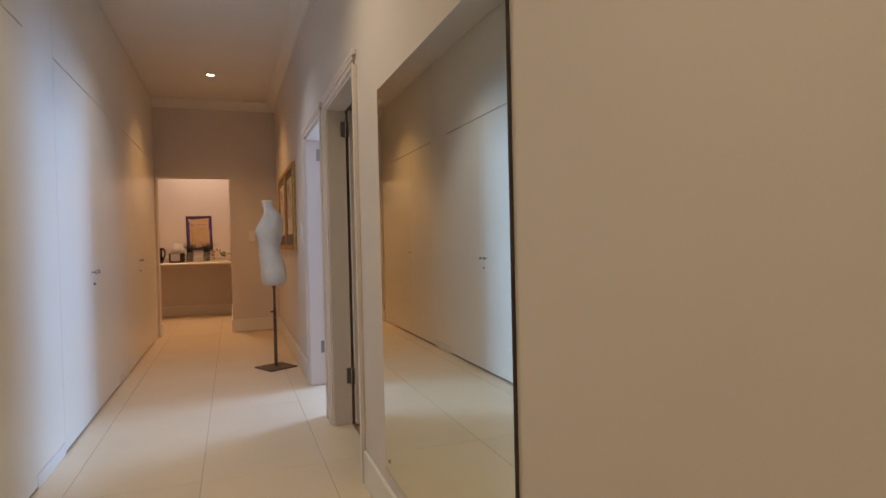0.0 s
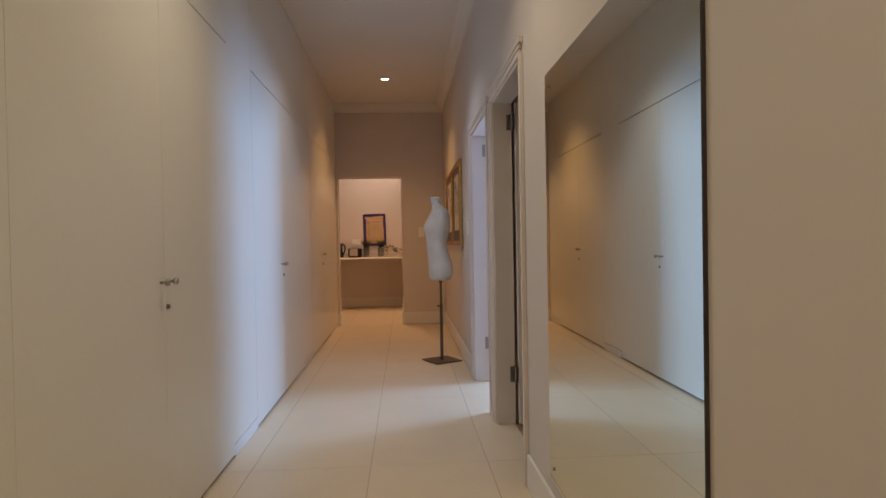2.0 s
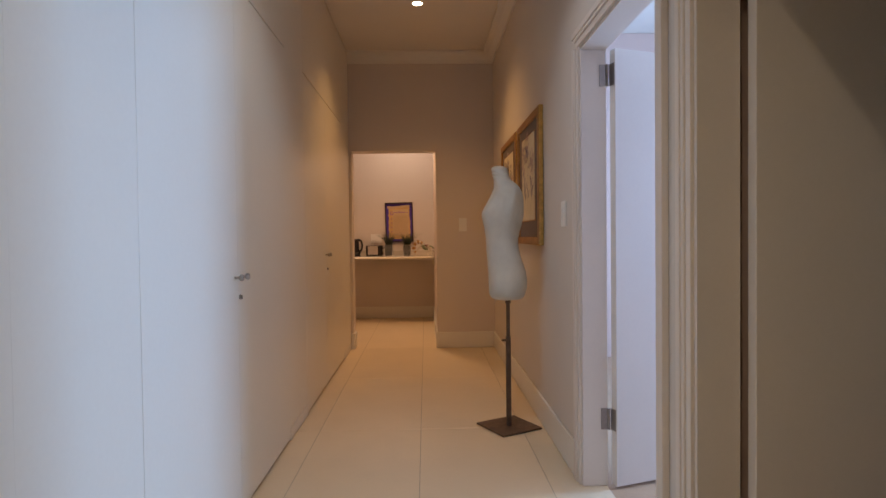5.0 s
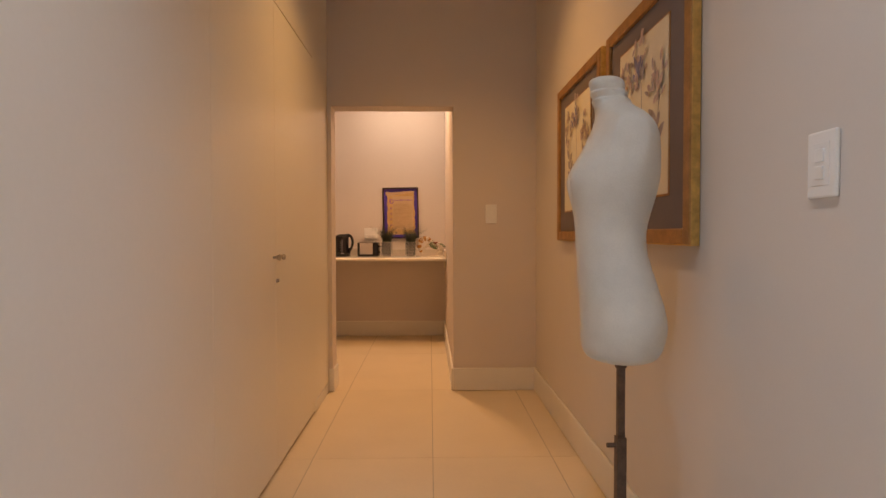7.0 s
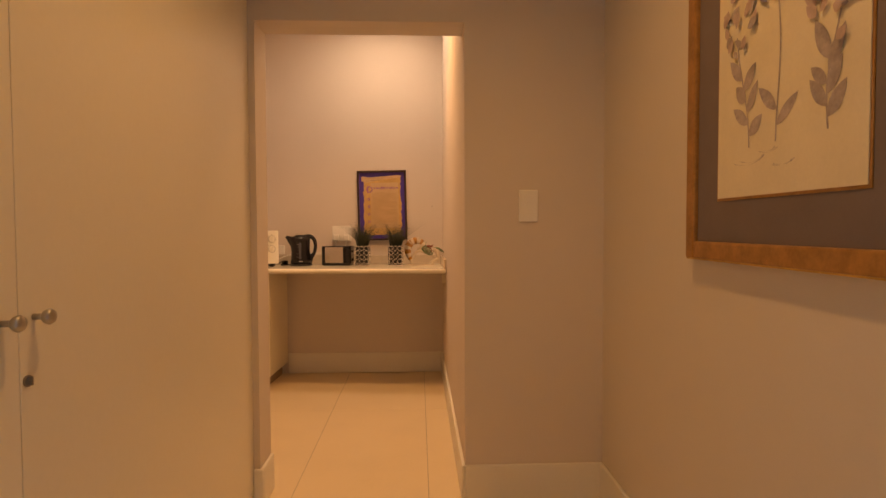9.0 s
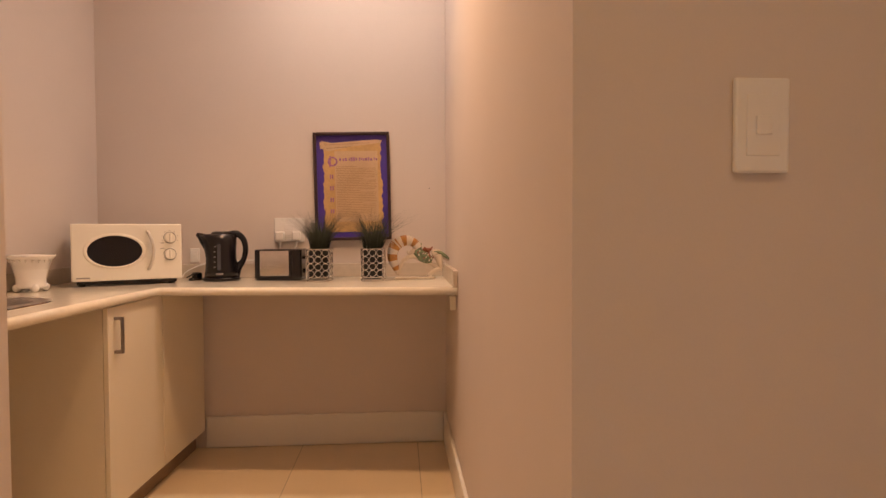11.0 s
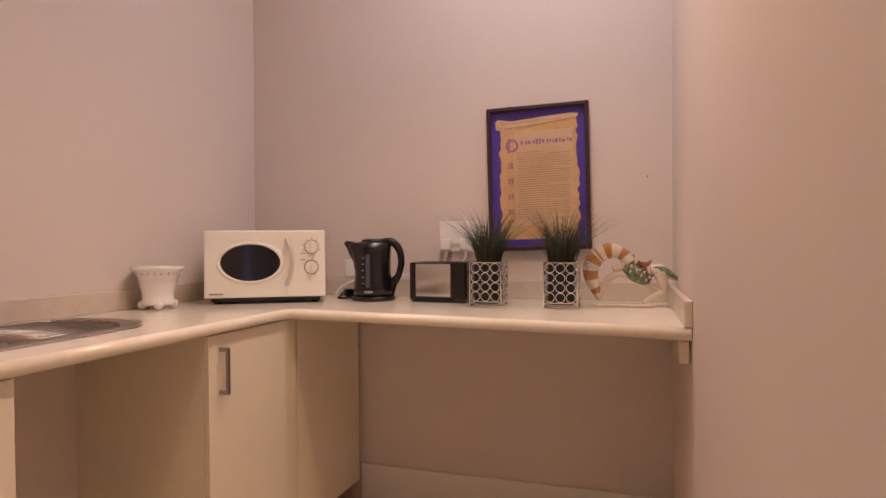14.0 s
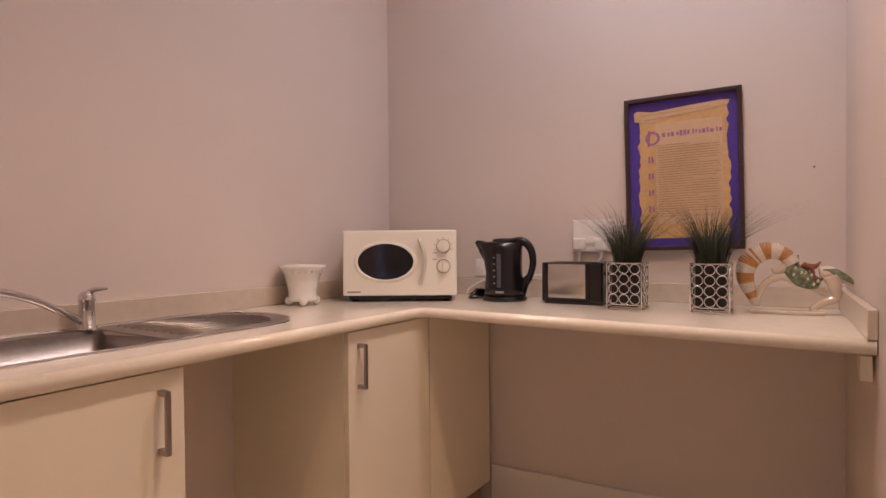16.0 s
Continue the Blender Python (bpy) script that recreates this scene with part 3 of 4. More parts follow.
def bar_handle(parent, y, z0, z1):
    bm = box(FX + 0.024, FX + 0.034, y - 0.006, y + 0.006, z0, z1, 0.002)
    for z in (z0, z1 - 0.012):
        box(FX - 0.001, FX + 0.026, y - 0.006, y + 0.006, z, z + 0.012, bm=bm)
    part("handle", bm, "brushed", parent, "brushed steel bar handle")


def base_unit(y0, y1, doors, label):
    th = thing("base_cabinet", SKEW, label, "cabinet", "base cabinets")
    part("side_panel", box(-1.86, FX - 0.02, y0, y0 + 0.016, 0.1, ZT - 0.038), "laminate", th)
    part("side_panel", box(-1.86, FX - 0.02, y1 - 0.016, y1, 0.1, ZT - (0.16 if y1 < 9 else 0.038)), "laminate", th)
    part("bottom_panel", box(-1.86, FX - 0.02, y0 + 0.016, y1 - 0.016, 0.1, 0.116), "laminate", th)
    part("back_panel", box(-1.86, -1.845, y0 + 0.016, y1 - 0.016, 0.116, ZT - 0.038), "laminate", th)
    # dark backing strip painted for the shade between neighbouring fronts
    for a, b, hy in doors[1:]:
        part("gap_strip", box(FX - 0.022, FX - 0.0185, a - 0.02, a + 0.02, 0.104, ZT - 0.044), "dark_gap", th, "dark strip painted as the shade in the gap between the fronts")
    for a, b, hy in doors:
        d = part("door", box(FX - 0.018, FX, a + 0.002, b - 0.002, 0.102, ZT - 0.041, 0.0015), "laminate", th)
        if hy:
            bar_handle(d, hy, 0.695, 0.835)
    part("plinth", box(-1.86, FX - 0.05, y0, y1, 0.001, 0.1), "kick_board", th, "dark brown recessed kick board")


base_unit(8.30, 8.88, ((8.30, 8.88, 8.82),), "cream laminate base cabinet with closed door under the sink")
base_unit(9.425, YK - 0.022, ((9.425, 9.868, 9.475), (9.872, YK - 0.022, 0)), "cream laminate corner base cabinet with closed door")

# sink
sk = thing("kitchen_sink", SKEW, "inset stainless steel sink with ribbed rounded drainer in the worktop", "sink")
yA, yB, xa, xb = 8.42, 9.36, -1.838, -1.42
outl = [(xb, yA), (xb, yB - 0.14)]
for k in range(1, 12):
    a = math.pi * k / 12
    outl.append(((xa + xb) / 2 + (xb - xa) / 2 * math.cos(a), yB - 0.14 + 0.17 * math.sin(a)))
outl += [(xa, yB - 0.14), (xa, yA)]
bm = bmesh.new()
# drainer sheet beyond the bowl
dr = [p for p in outl if p[1] > B1 + 0.001]
dr = [(xb, B1)] + dr + [(xa, B1)]
join(bm, prism(dr, ZT, ZT + 0.003))
for a, b, c, d in ((xa, BX0, yA, B1), (BX1, xb, yA, B1), (BX0, BX1, yA, B0)):
    box(a, b, c, d, ZT, ZT + 0.003, bm=bm)
part("drainer", bm, "brushed", sk)
part("rim", tube([(x, y, ZT + 0.003) for x, y in outl], 0.005, 8, 1), "chrome", sk)
for k in range(9):
    x = xa + 0.055 + k * 0.036
    e = yB - 0.02 - 0.14 * abs((x - (xa + xb) / 2) / 0.2) ** 2
    part("rib", tube([(x, B1 + 0.05, ZT + 0.003), (x, e, ZT + 0.003)], 0.0045, 8, 1), "brushed", sk, smooth=True)
bm = bmesh.new()
t0 = [bm.verts.new(q) for q in ((BX0, B0, ZT + 0.002), (BX1, B0, ZT + 0.002), (BX1, B1, ZT + 0.002), (BX0, B1, ZT + 0.002))]
t1 = [bm.verts.new(q) for q in ((BX0 + 0.02, B0 + 0.02, ZT - 0.14), (BX1 - 0.02, B0 + 0.02, ZT - 0.14), (BX1 - 0.02, B1 - 0.03, ZT - 0.14), (BX0 + 0.02, B1 - 0.03, ZT - 0.14))]
for i in range(4):
    bm.faces.new((t0[i], t0[(i + 1) % 4], t1[(i + 1) % 4], t1[i]))
bm.faces.new(t1)
bmesh.ops.bevel(bm, geom=[e for e in bm.edges if not e.is_boundary], offset=0.025, segments=4, profile=0.5, affect="EDGES")
bowl = part("bowl", bm, "brushed", sk, smooth=True)
sol = bowl.modifiers.new("sheet", "SOLIDIFY")
sol.thickness = 0.001
part("waste", torus(0.03, 0.004, 24, 8, pose(-1.62, 8.70, ZT - 0.136)), "steel", sk, smooth=True)

# tap
tp = thing("mixer_tap", pose(-1.838, 8.93, ZT + 0.003), "chrome single-lever mixer tap with long swivel spout", "tap")
part("body", rings([(0, 0, 0, 0.026, 0.026), (0, 0, 0.006, 0.026, 0.026), (0, 0, 0.009, 0.021, 0.021), (0, 0, 0.075, 0.019, 0.019), (0, 0, 0.08, 0.022, 0.022), (0, 0, 0.095, 0.02, 0.02), (0, 0, 0.105, 0.012, 0.012)], 24), "chrome", tp, smooth=True)
part("lever", tube([(0, 0, 0.098), (0.01, 0.012, 0.108), (0.03, 0.04, 0.112)], [0.009, 0.007, 0.004], 10), "chrome", tp, smooth=True)
part("spout", tube([(0.0, -0.012, 0.022), (0.008, -0.04, 0.04), (0.03, -0.15, 0.098), (0.05, -0.235, 0.125), (0.055, -0.265, 0.125), (0.057, -0.275, 0.105)], 0.0095, 12), "chrome", tp, smooth=True)
part("aerator", cyl(0.012, 0.012, 0.022, 16, pose(0.057, -0.275, 0.09)), "chrome", tp)

# ---- things on the worktop ----
# microwave, turned across the corner; local x along its front, y to the back
mw = thing("microwave", Matrix.Translation((-1.678, 9.821, ZT)) @ pose(0, 0, 0, 0, 0, 28.6), "cream microwave oven with oval dark window, across the worktop corner", "microwave")
W, H, DP = 0.447, 0.256, 0.285
part("case", box(0.003, W - 0.003, 0.02, DP, 0.028, 0.028 + H - 0.004, 0.006), "appliance_white", mw)
part("front", box(0, W, 0.0, 0.021, 0.025, 0.025 + H, 0.006), "appliance_white", mw)


def oval(rx, rz, cx, cz, y, d):
    bm = rings([(0, 0, 0, rx, rz), (0, 0, d, rx * 0.985, rz * 0.985)], 48)
    bm.transform(Matrix.Translation((cx, y, cz)) @ pose(0, 0, 0, 90, 0, 0))
    return bm


rim = torus(1.0, 0.075, 56, 10)
for v in rim.verts:
    v.co = Vector((v.co.x * 0.116, v.co.z * 0.06, v.co.y * 0.074))
rim.transform(pose(0.169, 0.0, 0.158))
part("window_rim", rim, "appliance_white", mw, "raised oval surround", True)
part("window", oval(0.112, 0.071, 0.169, 0.158, 0.0005, 0.003), "dark_glass", mw, "dark oval glass")
part("handle", tube([(0.302, 0.0, 0.245), (0.303, -0.014, 0.24), (0.318, -0.02, 0.20), (0.324, -0.021, 0.16), (0.318, -0.02, 0.115), (0.305, -0.014, 0.078), (0.302, 0.0, 0.073)], [0.006, 0.007, 0.0075, 0.0075, 0.0075, 0.007, 0.006], 10), "satin", mw, "curved satin handle", True)
for z in (0.217, 0.139):
    k = cyl(0.0225, 0.0215, 0.014, 28, Matrix.Translation((0.395, 0.001, z)) @ pose(0, 0, 0, 90, 0, 0))
    box(0.391, 0.399, -0.022, -0.012, z - 0.018, z + 0.018, 0.002, bm=k)
    part("dial", k, "appliance_white", mw)
    part("dial_ring", torus(0.0265, 0.0013, 32, 6, Matrix.Translation((0.395, -0.001, z)) @ pose(0, 0, 0, 90, 0, 0)), "print_grey", mw)
for k in range(7):
    a = radians(-20 + k * 37)
    x, z = 0.395 + 0.034 * math.cos(a), 0.217 + 0.034 * math.sin(a)
    part("dial_mark", box(x - 0.003, x + 0.003, -0.0008, 0.001, z - 0.001, z + 0.001), "print_grey", mw)
for x, z in ((0.362, 0.192), (0.362, 0.167)):
    part("dial_mark", box(x - 0.008, x + 0.008, -0.0008, 0.001, z - 0.0015, z + 0.0015), "print_grey", mw)
part("maker_mark", box(0.018, 0.07, -0.0008, 0.001, 0.037, 0.043), "print_grey", mw, "small grey maker's mark")
for x in (0.04, W - 0.04):
    for y in (0.05, DP - 0.05):
        part("foot", cyl(0.014, 0.016, 0.029, 14, pose(x, y, 0.0005)), "black_plastic", mw)
part("underside", box(0.02, W - 0.02, 0.03, DP - 0.01, 0.008, 0.03), "black_plastic", mw, "dark base tray")

# kettle; local x towards its handle
kt = thing("kettle", pose(-1.14, 10.165, ZT, 0, 0, 12), "black plastic jug kettle on its power base", "kettle")
part("power_base", rings([(0, 0, 0.0005, 0.088, 0.082), (0, 0, 0.012, 0.09, 0.084), (0, 0, 0.02, 0.08, 0.076)], 36), "black_plastic", kt, smooth=True)
part("jug", rings([(0, 0, 0.02, 0.082, 0.078), (0.002, 0, 0.05, 0.08, 0.076), (-0.002, 0, 0.11, 0.072, 0.069), (-0.006, 0, 0.16, 0.076, 0.067), (-0.011, 0, 0.20, 0.083, 0.065), (-0.018, 0, 0.228, 0.091, 0.06), (-0.012, 0, 0.232, 0.066, 0.052), (-0.01, 0, 0.236, 0.03, 0.03)], 36), "black_plastic", kt, smooth=True)
part("spout", tube([(-0.055, 0, 0.175), (-0.082, 0, 0.21), (-0.115, 0, 0.233)], [0.034, 0.028, 0.008], 12), "black_plastic", kt, smooth=True)
part("handle_root", tube([(0.095, 0, 0.095), (0.075, 0, 0.06), (0.06, 0, 0.03)], [0.012, 0.02, 0.028], 12), "black_plastic", kt, smooth=True)
part("lid", rings([(0, 0, 0.23, 0.05, 0.045), (0, 0, 0.242, 0.046, 0.04), (0, 0, 0.246, 0.03, 0.028)], 28), "black_plastic", kt, smooth=True)
part("handle", tube([(0.035, 0, 0.232), (0.074, 0, 0.234), (0.104, 0, 0.205), (0.114, 0, 0.155), (0.104, 0, 0.105), (0.084, 0, 0.07), (0.06, 0, 0.05)], [0.016, 0.016, 0.015, 0.0135, 0.013, 0.015, 0.02], 12), "black_plastic", kt, smooth=True)
part("water_gauge", box(-0.016, 0.002, -0.079, -0.066, 0.055, 0.185, 0.004), "gauge", kt, "grey translucent water gauge")
for k in range(5):
    part("gauge_mark", box(-0.03, -0.022, -0.0785, -0.067, 0.07 + k * 0.025, 0.073 + k * 0.025), "print_grey", kt)
part("maker_mark", box(-0.02, 0.012, -0.083, -0.07, 0.034, 0.042, 0.001), "print_grey", kt, "small grey maker's badge")

# toaster
ts = thing("toaster", pose(-0.965, 10.12, ZT, 0, 0, -3), "black two-slice toaster with a steel side panel", "toaster")
part("body", box(0.0, 0.225, 0.005, 0.155, 0.012, 0.152, 0.008, seg=3), "black_plastic", ts)
part("side_panel", box(0.022, 0.165, -0.0005, 0.01, 0.024, 0.148, 0.002), "chrome", ts, "polished steel panel")
part("end_cap", box(0.175, 0.228, 0.0, 0.16, 0.008, 0.156, 0.01, seg=3), "black_plastic", ts)
part("end_cap", box(-0.004, 0.016, 0.0, 0.16, 0.008, 0.154, 0.006, seg=3), "black_plastic", ts)
part("base", box(0.004, 0.222, 0.006, 0.154, 0.0005, 0.014, 0.002), "black_plastic", ts)
# slots are flat dark strips, their inner shade put into the colour
for y in (0.05, 0.10):
    part("slot", box(0.03, 0.165, y, y + 0.028, 0.1515, 0.154), "dark_gap", ts)
part("lever", box(0.226, 0.248, 0.065, 0.095, 0.105, 0.12, 0.003), "black_plastic", ts)
part("dial", cyl(0.012, 0.011, 0.012, 18, pose(0.227, 0.08, 0.045, 0, 90, 0)), "black_plastic", ts)

# sockets, plugs and cables
switch("wall_socket", pose(-0.84, YK, 1.168), 0.158, 0.128, 2, "white plastic double wall socket with plugs above the worktop")
switch("wall_socket", pose(-1.335, YK, 1.035), 0.05, 0.075, 1, "small white wall socket beside the kettle")
for x in (-0.885, -0.80):
    pl = thing("plug", pose(x, YK - 0.014, 1.135), "white three-pin plug pushed into the socket", "plug", "plugs")
    part("body", box(-0.022, 0.022, -0.035, 0.0, -0.024, 0.024, 0.007, seg=3), "socket_white", pl)
    part("grip", cyl(0.007, 0.005, 0.03, 12, pose(0, -0.02, -0.024, 180, 0, 0)), "socket_white", pl)


def cable(name, pts, r, m, label):
    ob = link(name, tube(pts, r, 8), m, None, True)
    tagged(ob, label, "cable")


cable("power_cable", [(-0.885, YK - 0.034, 1.085), (-0.90, YK - 0.04, 1.05), (-1.0, YK - 0.03, 1.012), (-1.15, YK - 0.03, 1.004), (-1.28, YK - 0.03, 0.99), (-1.37, YK - 0.035, 0.95), (-1.39, YK - 0.04, ZT + 0.004)], 0.0035, "socket_white", "white mains cable hanging along the wall")
cable("power_cable", [(-0.80, YK - 0.034, 1.085), (-0.82, YK - 0.045, 1.05), (-0.86, YK - 0.05, 1.0), (-0.88, YK - 0.05, ZT + 0.004)], 0.0035, "socket_white", "white mains cable running down behind the toaster")
cable("power_cable", [(-1.19, 10.24, ZT + 0.006), (-1.24, 10.20, ZT + 0.005), (-1.30, 10.17, ZT + 0.005), (-1.29, 10.24, ZT + 0.02), (-1.31, 10.28, ZT + 0.03), (-1.36, 10.30, ZT + 0.005)], 0.004, "black_plastic", "black kettle cable lying on the worktop")
pl = thing("plug", pose(-1.285, 10.235, ZT + 0.004, 0, 0, 40), "black loose plug lying on the worktop", "plug")
part("body", box(-0.02, 0.02, -0.022, 0.022, 0, 0.034, 0.008, seg=3), "black_plastic", pl)


# potted grass in ring baskets
def ring_basket(x, y, seed):
    rnd = random.Random(seed)
    w, h = 0.112, 0.158
    th = thing("potted_grass", pose(x, y, ZT, 0, 0, rnd.uniform(-2, 3)), "dark green artificial grass in a square chrome ring basket", "plant", "potted grasses")
    part("liner", box(-w / 2 + 0.012, w / 2 - 0.012, -w / 2 + 0.012, w / 2 - 0.012, 0.012, h - 0.004, 0.006), "liner", th, "black inner pot")
    for a in (-1, 1):
        for b in (-1, 1):
            part("corner_wire", tube([(a * w / 2, b * w / 2, 0.001), (a * w / 2, b * w / 2, h)], 0.0022, 8, 1), "chrome", th, smooth=True)
    for z in (0.006, 0.02, h):
        for a in (0, 90, 180, 270):
            bm = tube([(-w / 2, -w / 2, z), (w / 2, -w / 2, z)], 0.0022, 8, 1)
            bm.transform(pose(0, 0, 0, 0, 0, a))
            part("rail", bm, "chrome", th, smooth=True)
    proto = None
    for a in (0, 90, 180, 270):
        for r in range(4):
            for c in range(3):
                m = pose(0, 0, 0, 0, 0, a) @ pose((c - 1) * 0.0355, -w / 2, 0.039 + r * 0.0335, 90, 0, 0)
                if proto is None:
                    proto = part("ring", torus(0.0158, 0.0021, 18, 6), "chrome", th, smooth=True)
                    proto.matrix_basis = m
                else:
                    o = proto.copy()
                    scene.collection.objects.link(o)
                    o.parent = th
                    o.matrix_basis = m
    bm = bmesh.new()
    for k in range(430):
        a, rr = rnd.uniform(0, 6.283), 0.045 * math.sqrt(rnd.random())
        bx, by = rr * math.cos(a), rr * math.sin(a)
        far = rnd.random() ** 2.2
        ln = rnd.uniform(0.09, 0.205) + 0.06 * far
        out = (0.28 + 0.95 * far) * ln
        a += rnd.uniform(-0.7, 0.7)
        dx, dy = math.cos(a), math.sin(a)
        pts = []
        for s in range(5):
            t = s / 4
            pts.append(Vector((bx + dx * out * t ** 1.8, by + dy * out * t ** 1.8, h - 0.012 + ln * t * (1 - 0.22 * far * t))))
        side = Vector((-dy, dx, 0)) if rnd.random() < 0.6 else Vector((dx, dy, 0.2)).cross(Vector((0, 0, 1))) + Vector((0.6, 0.2, 0))
        side.normalize()
        prev = None
        for s, p in enumerate(pts):
            ww = 0.0018 * (1 - s / 4.3)
            pair = (bm.verts.new(p - side * ww), bm.verts.new(p + side * ww))
            if prev:
                bm.faces.new((prev[0], prev[1], pair[1], pair[0]))
            prev = pair
    part("grass", bm, "grass_green", th, "dense thin drooping blades")


ring_basket(-0.642, 10.066, 3)
ring_basket(-0.382, 10.075, 8)

# ceramic chameleon, one mesh
bm = bmesh.new()


def add(b, idx):
    n0 = len(bm.faces)
    join(bm, b)
    bm.faces.ensure_lookup_table()
    for f in bm.faces[n0:]:
        f.material_index = idx




def cu(pts, y=0.0):
    return [(-0.142 + (u - 100) * 0.000585, y, (425 - v) * 0.00061) for u, v in pts]


# arched striped body, thick over the back
sp = spline(cu([(168, 372), (150, 325), (128, 270), (122, 205), (150, 145), (205, 108), (265, 103), (318, 128), (345, 170)]), 6)
nb = len(sp) - 1
for i in range(nb):
    r0, r1 = [0.007 + 0.023 * math.sin(math.pi * min(0.75, 0.85 * j / nb + 0.05)) for j in (i, i + 1)]
    add(tube(sp[i:i + 2], [r0, r1], 12, 1), 1 if i % 9 in (3, 4, 5, 6) or i in (16, 26) else 0)
# curled forearm, and the mottled green shoulder
add(tube(cu([(335, 165), (300, 195), (268, 212), (252, 190)]), [0.014, 0.013, 0.008, 0.004], 10), 0)
add(tube(cu([(345, 165), (352, 205), (385, 235), (430, 258), (470, 268)]), [0.018, 0.027, 0.03, 0.026, 0.016], 14), 2)
for k in range(16):
    u, v = 335 + 9 * k, 200 + 4.2 * k + 22 * math.sin(2.4 * k)
    add(tube(cu([(u, v), (u + 9, v + 4)], -0.024 - 0.004 * math.cos(k)), [0.006, 0.005], 8, 1), 0 if k % 3 else 3)
add(tube(cu([(362, 165), (375, 122)]), [0.01, 0.002], 8), 2)
add(tube(cu([(385, 175), (420, 182), (450, 178), (474, 155)], -0.006), [0.006, 0.011, 0.008, 0.002], 8), 3)
add(tube(cu([(395, 160), (430, 190), (445, 250)], -0.018), [0.004, 0.006, 0.004], 8), 3)
# hind part with the tail, and the bent leg
add(tube(cu([(470, 215), (520, 212), (570, 238), (620, 268), (675, 290)]), [0.02, 0.021, 0.014, 0.007, 0.003], 12), 0)
add(tube(cu([(480, 200), (535, 208), (585, 236), (640, 276)], -0.012), [0.006, 0.012, 0.009, 0.003], 8), 2)
add(tube(cu([(515, 225), (535, 280), (540, 335), (490, 358), (440, 395), (455, 410)], -0.008), [0.022, 0.019, 0.012, 0.012, 0.011, 0.012], 10), 0)
# cream branch under the body and the foot strip
add(tube(cu([(170, 390), (190, 320), (230, 262), (300, 235), (370, 262), (440, 290), (500, 320)]), [0.009, 0.01, 0.011, 0.012, 0.01, 0.009, 0.01], 10), 0)
add(prism([(-0.118, -0.026), (0.066, -0.034), (0.088, -0.02), (0.08, 0.014), (-0.11, 0.02)], 0.0005, 0.011, 0.003), 0)
for f in bm.faces:
    f.smooth = True
ch = link("chameleon_figurine", bm, ["glaze_cream", "glaze_orange", "glaze_green", "glaze_rust"])
ch.matrix_world = pose(-0.16, 10.15, ZT, 0, 0, 4)
tagged(ch, "glazed ceramic chameleon with orange-banded body and green head on the worktop", "figurine")

# white planter
pt = thing("planter", pose(-1.765, 9.69, ZT), "white glazed scalloped planter on small feet, empty", "planter")
bm = rings([(0, 0, 0.016, 0.056, 0.056), (0, 0, 0.024, 0.06, 0.06), (0, 0, 0.034, 0.052, 0.052), (0, 0, 0.06, 0.054, 0.054), (0, 0, 0.13, 0.071, 0.071), (0, 0, 0.141, 0.086, 0.086), (0, 0, 0.151, 0.089, 0.089), (0, 0, 0.151, 0.078, 0.078), (0, 0, 0.06, 0.053, 0.053), (0, 0, 0.03, 0.045, 0.045)], 40)
part("bowl", bm, "porcelain", pt, smooth=True)
for k in range(4):
    a = radians(45 + 90 * k)
    b = bmesh.new()
    bmesh.ops.create_uvsphere(b, u_segments=14, v_segments=8, radius=0.0165)
    b.transform(Matrix.Translation((0.05 * math.cos(a), 0.05 * math.sin(a), 0.017)))
    part("foot", b, "porcelain", pt, smooth=True)
for k in range(20):
    a = 2 * math.pi * k / 20
    b = rings([(0, 0, -0.006, 0.0015, 0.003), (0, 0, 0, 0.003, 0.006), (0, 0, 0.006, 0.0015, 0.003)], 8)
    b.transform(Matrix.Translation((0.0725 * math.cos(a), 0.0725 * math.sin(a), 0.126)) @ pose(0, 0, 0, 0, 0, math.degrees(a)))
    part("scallop", b, "porcelain", pt, smooth=True)

# ---- scroll poster ----
PX0, PX1, PZ0, PZ1 = -0.705, -0.30, 1.112, 1.69
po = thing("scroll_poster", Matrix.Translation((-0.5, 0, 1.4)) @ pose(0, 0, 0, 0, -1.1, 0) @ Matrix.Translation((0.5, 0, -1.4)), "dark framed poster of a parchment scroll on violet-blue ground", "poster")
f = 0.016
for a, b, c, d in ((PX0, PX0 + f, PZ0, PZ1), (PX1 - f, PX1, PZ0, PZ1), (PX0 + f, PX1 - f, PZ0, PZ0 + f), (PX0 + f, PX1 - f, PZ1 - f, PZ1)):
    part("frame_rail", box(a, b, YK - 0.03, YK - 0.002, c, d, 0.003), "dark_frame", po)
part("ground", box(PX0 + f, PX1 - f, YK - 0.012, YK - 0.006, PZ0 + f, PZ1 - f), "poster_blue", po, "violet-blue printed ground")
rnd = random.Random(5)
yy = YK - 0.013


def sheet(name, outline, y, material, label=""):
    bm = bmesh.new()
    bm.faces.new([bm.verts.new((x, y, z)) for x, z in outline])
    ext = bmesh.ops.extrude_face_region(bm, geom=bm.faces[:])
    for g in ext["geom"]:
        if isinstance(g, bmesh.types.BMVert):
            g.co.y += 0.0008
    return part(name, bm, material, po, label)


ol = []
n = 26
for i in range(n):
    ol.append((PX0 + 0.05 + rnd.uniform(-0.005, 0.006), PZ1 - 0.07 - (PZ1 - PZ0 - 0.115) * i / (n - 1)))
for i in range(n):
    ol.append((PX1 - 0.045 + rnd.uniform(-0.008, 0.006), PZ0 + 0.045 + (PZ1 - PZ0 - 0.10) * i / (n - 1)))
sheet("parchment", ol, yy, "parchment", "tan printed parchment with ragged edges")
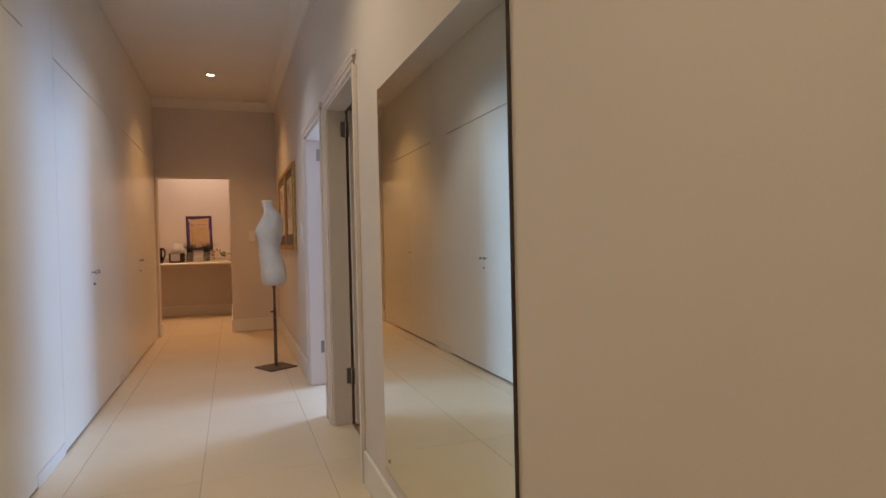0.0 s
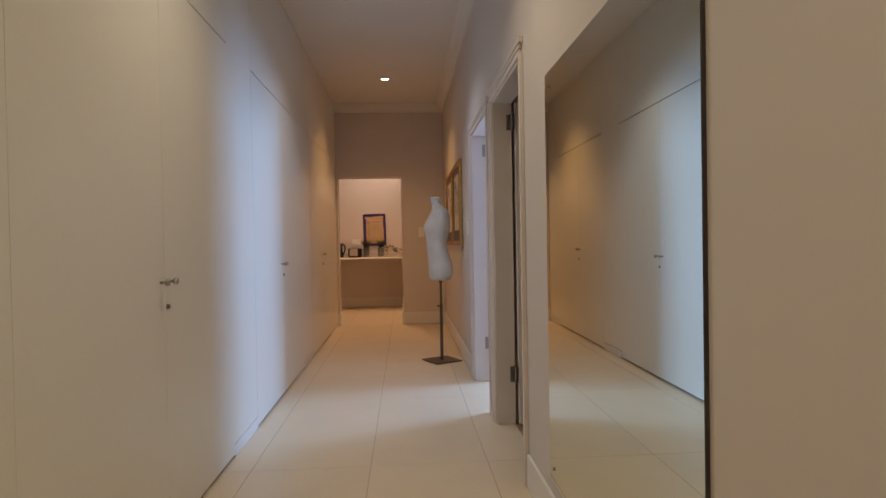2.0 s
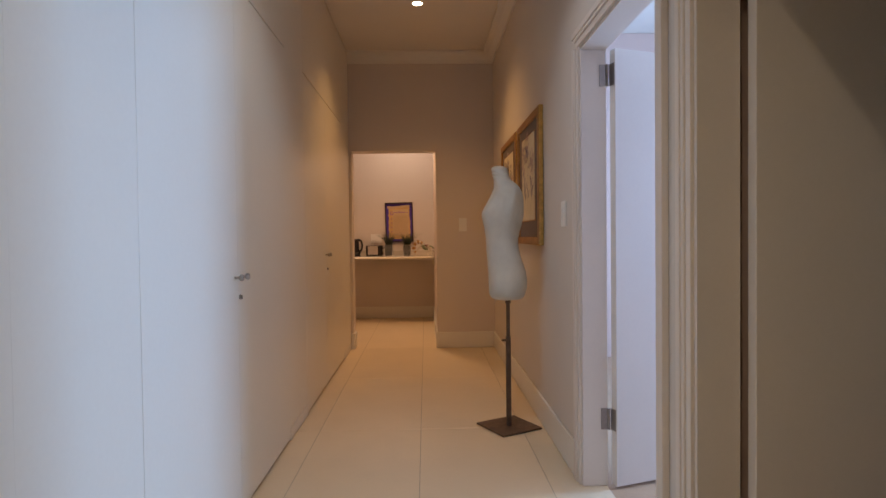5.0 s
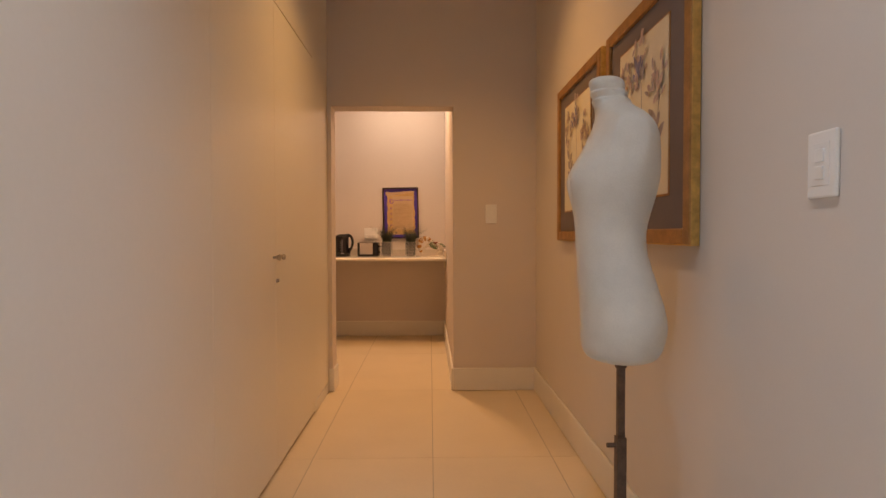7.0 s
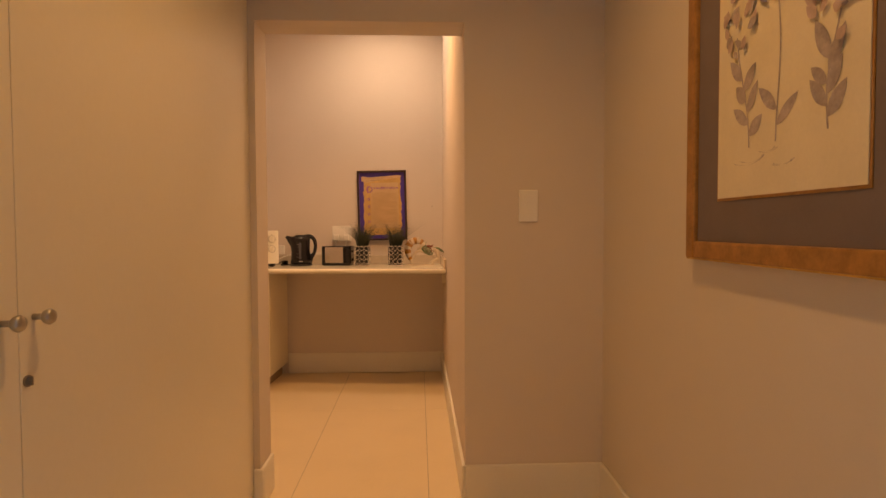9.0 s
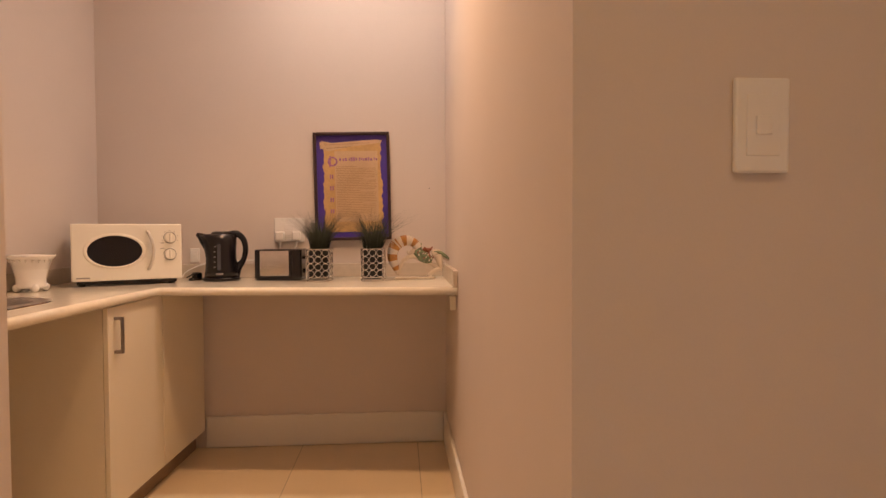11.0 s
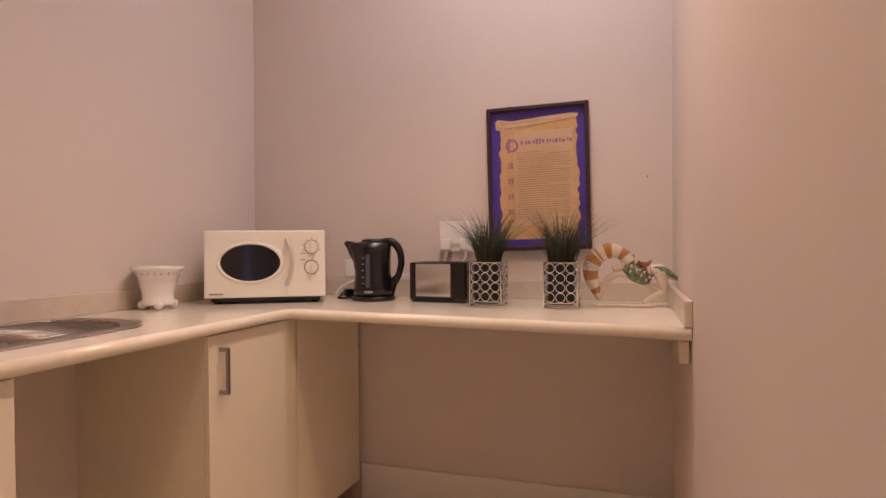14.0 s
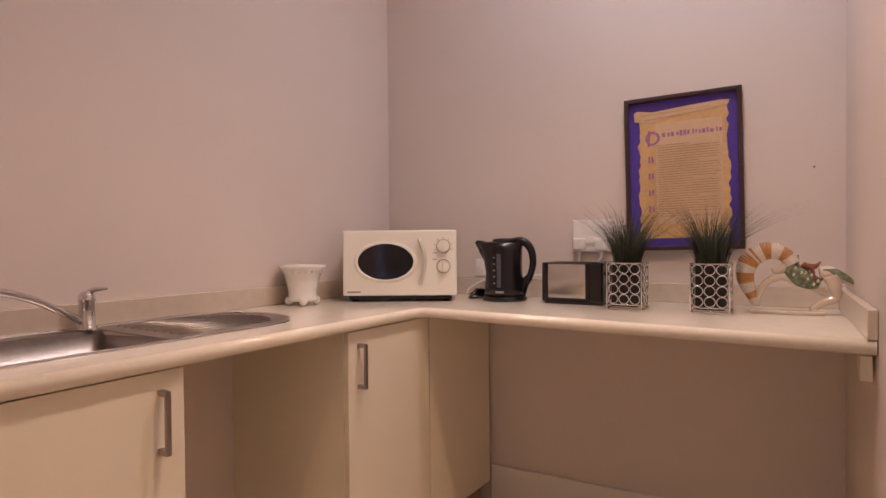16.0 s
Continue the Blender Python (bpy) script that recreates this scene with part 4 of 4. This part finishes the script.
sheet("parchment_middle", [(PX0 + 0.11, PZ0 + 0.10), (PX1 - 0.065, PZ0 + 0.10), (PX1 - 0.065, PZ1 - 0.10), (PX0 + 0.11, PZ1 - 0.10)], yy - 0.001, "parchment_light")
rl = [(PX0 + 0.036, PZ1 - 0.085), (PX0 + 0.034, PZ1 - 0.055), (PX0 + 0.045, PZ1 - 0.046), (PX0 + 0.10, PZ1 - 0.056), (PX0 + 0.22, PZ1 - 0.047), (PX1 - 0.07, PZ1 - 0.04), (PX1 - 0.04, PZ1 - 0.044), (PX1 - 0.045, PZ1 - 0.058), (PX0 + 0.2, PZ1 - 0.076), (PX0 + 0.08, PZ1 - 0.1)]
sheet("rolled_edge", rl, yy - 0.002, "parchment_light", "rolled upper edge of the scroll")
for x0, x1, z0, z1 in ((0.06, 0.30, 0.066, 0.0668), (0.07, 0.2, 0.084, 0.0862)):
    sheet("roll_line", [(PX0 + x0, PZ1 - z1), (PX0 + x1, PZ1 - z1 + 0.008), (PX0 + x1, PZ1 - z0 + 0.009), (PX0 + x0, PZ1 - z0 + 0.001)], yy - 0.003, "brown_ink")
for rr in (0.017, 0.009):
    curl = [(PX0 + 0.056 + rr * math.cos(0.5 * k) , PZ1 - 0.073 + rr * math.sin(0.5 * k)) for k in range(11)]
    for (xa, za), (xc, zc) in zip(curl, curl[1:]):
        sheet("roll_line", [(xa, za), (xc, zc), (xc + 0.0018, zc + 0.0012), (xa + 0.0018, za + 0.0012)], yy - 0.003, "brown_ink")
# heading in unreadable letters, as bars
cap = torus(0.022, 0.0045, 20, 6, pose(PX0 + 0.10, yy - 0.001, PZ1 - 0.155, 90, 0, 0))
for v in cap.verts:
    v.co.y = yy - 0.001 + (v.co.y - yy + 0.001) * 0.1
part("capital", cap, "purple_ink", po, "purple ornamental capital")
sheet("capital_stem", [(PX0 + 0.082, PZ1 - 0.185), (PX0 + 0.09, PZ1 - 0.185), (PX0 + 0.092, PZ1 - 0.125), (PX0 + 0.084, PZ1 - 0.125)], yy - 0.002, "purple_ink")
x = PX0 + 0.135
while x < PX1 - 0.075:
    w = rnd.uniform(0.006, 0.011)
    z = PZ1 - 0.145 + rnd.uniform(-0.002, 0.002)
    hh = rnd.uniform(0.006, 0.011)
    sheet("heading_bar", [(x, z - hh), (x + w, z - hh), (x + w, z + hh), (x, z + hh)], yy - 0.002, "purple_ink")
    x += w + rnd.choice((0.003, 0.003, 0.004, 0.009))
for k in range(4):
    z = PZ1 - 0.235 - k * 0.062
    for q in range(2):
        xx = PX0 + 0.083 + q * 0.012
        sheet("initial_bar", [(xx, z - 0.011), (xx + 0.007, z - 0.013), (xx + 0.007, z + 0.012), (xx, z + 0.01)], yy - 0.002, "purple_ink")
for k in range(30):
    z = PZ1 - 0.185 - k * 0.0092
    x1 = PX1 - 0.072 - (rnd.uniform(0, 0.012) if k % 7 else rnd.uniform(0.04, 0.12))
    sheet("text_line", [(PX0 + 0.118, z), (x1, z), (x1, z + 0.0026), (PX0 + 0.118, z + 0.0026)], yy - 0.002, "brown_ink")

nail = link("nail", cyl(0.003, 0.0025, 0.006, 12, Matrix.Translation((-0.089, YK, 1.392)) @ pose(0, 0, 0, 90, 0, 0)), "black_plastic")
tagged(nail, "small dark nail sticking out of the wall", "nail")

# ---- floor ----
fl = tagged(new("floor"), "cream porcelain floor tiles with fine grey joints", "floor", kind="structure")
part("joint_bed", box(-2.1, XR + TH, BACK, YK + 0.1, -0.1, -0.0015), "grout", fl, "grey grout bed")
# unseen floor added beyond the doorways, coloured for its bounced light
bm = box(XR + TH, 3.8, BACK, 7.55, -0.1, -0.003)
struct("floor_room", bm, "room_floor", "added unseen floor of the side rooms, brown to warm bounced daylight", "floor")
TX, TY, G = 0.62, 1.32, 0.0016
xs = [-0.78 + TX * k for k in range(-3, 4)]
ys = [2.74 + TY * k for k in range(-5, 7)]
for i in range(len(xs) - 1):
    for j in range(len(ys) - 1):
        x0, x1 = max(xs[i], -2.1) + G, min(xs[i + 1], XR + TH) - G
        y0, y1 = max(ys[j], BACK) + G, min(ys[j + 1], YK + 0.1) - G
        if x1 - x0 > 0.03 and y1 - y0 > 0.03:
            part("tile", box(x0, x1, y0, y1, -0.012, 0.0, 0.0012, seg=1), "tile_cream", fl)
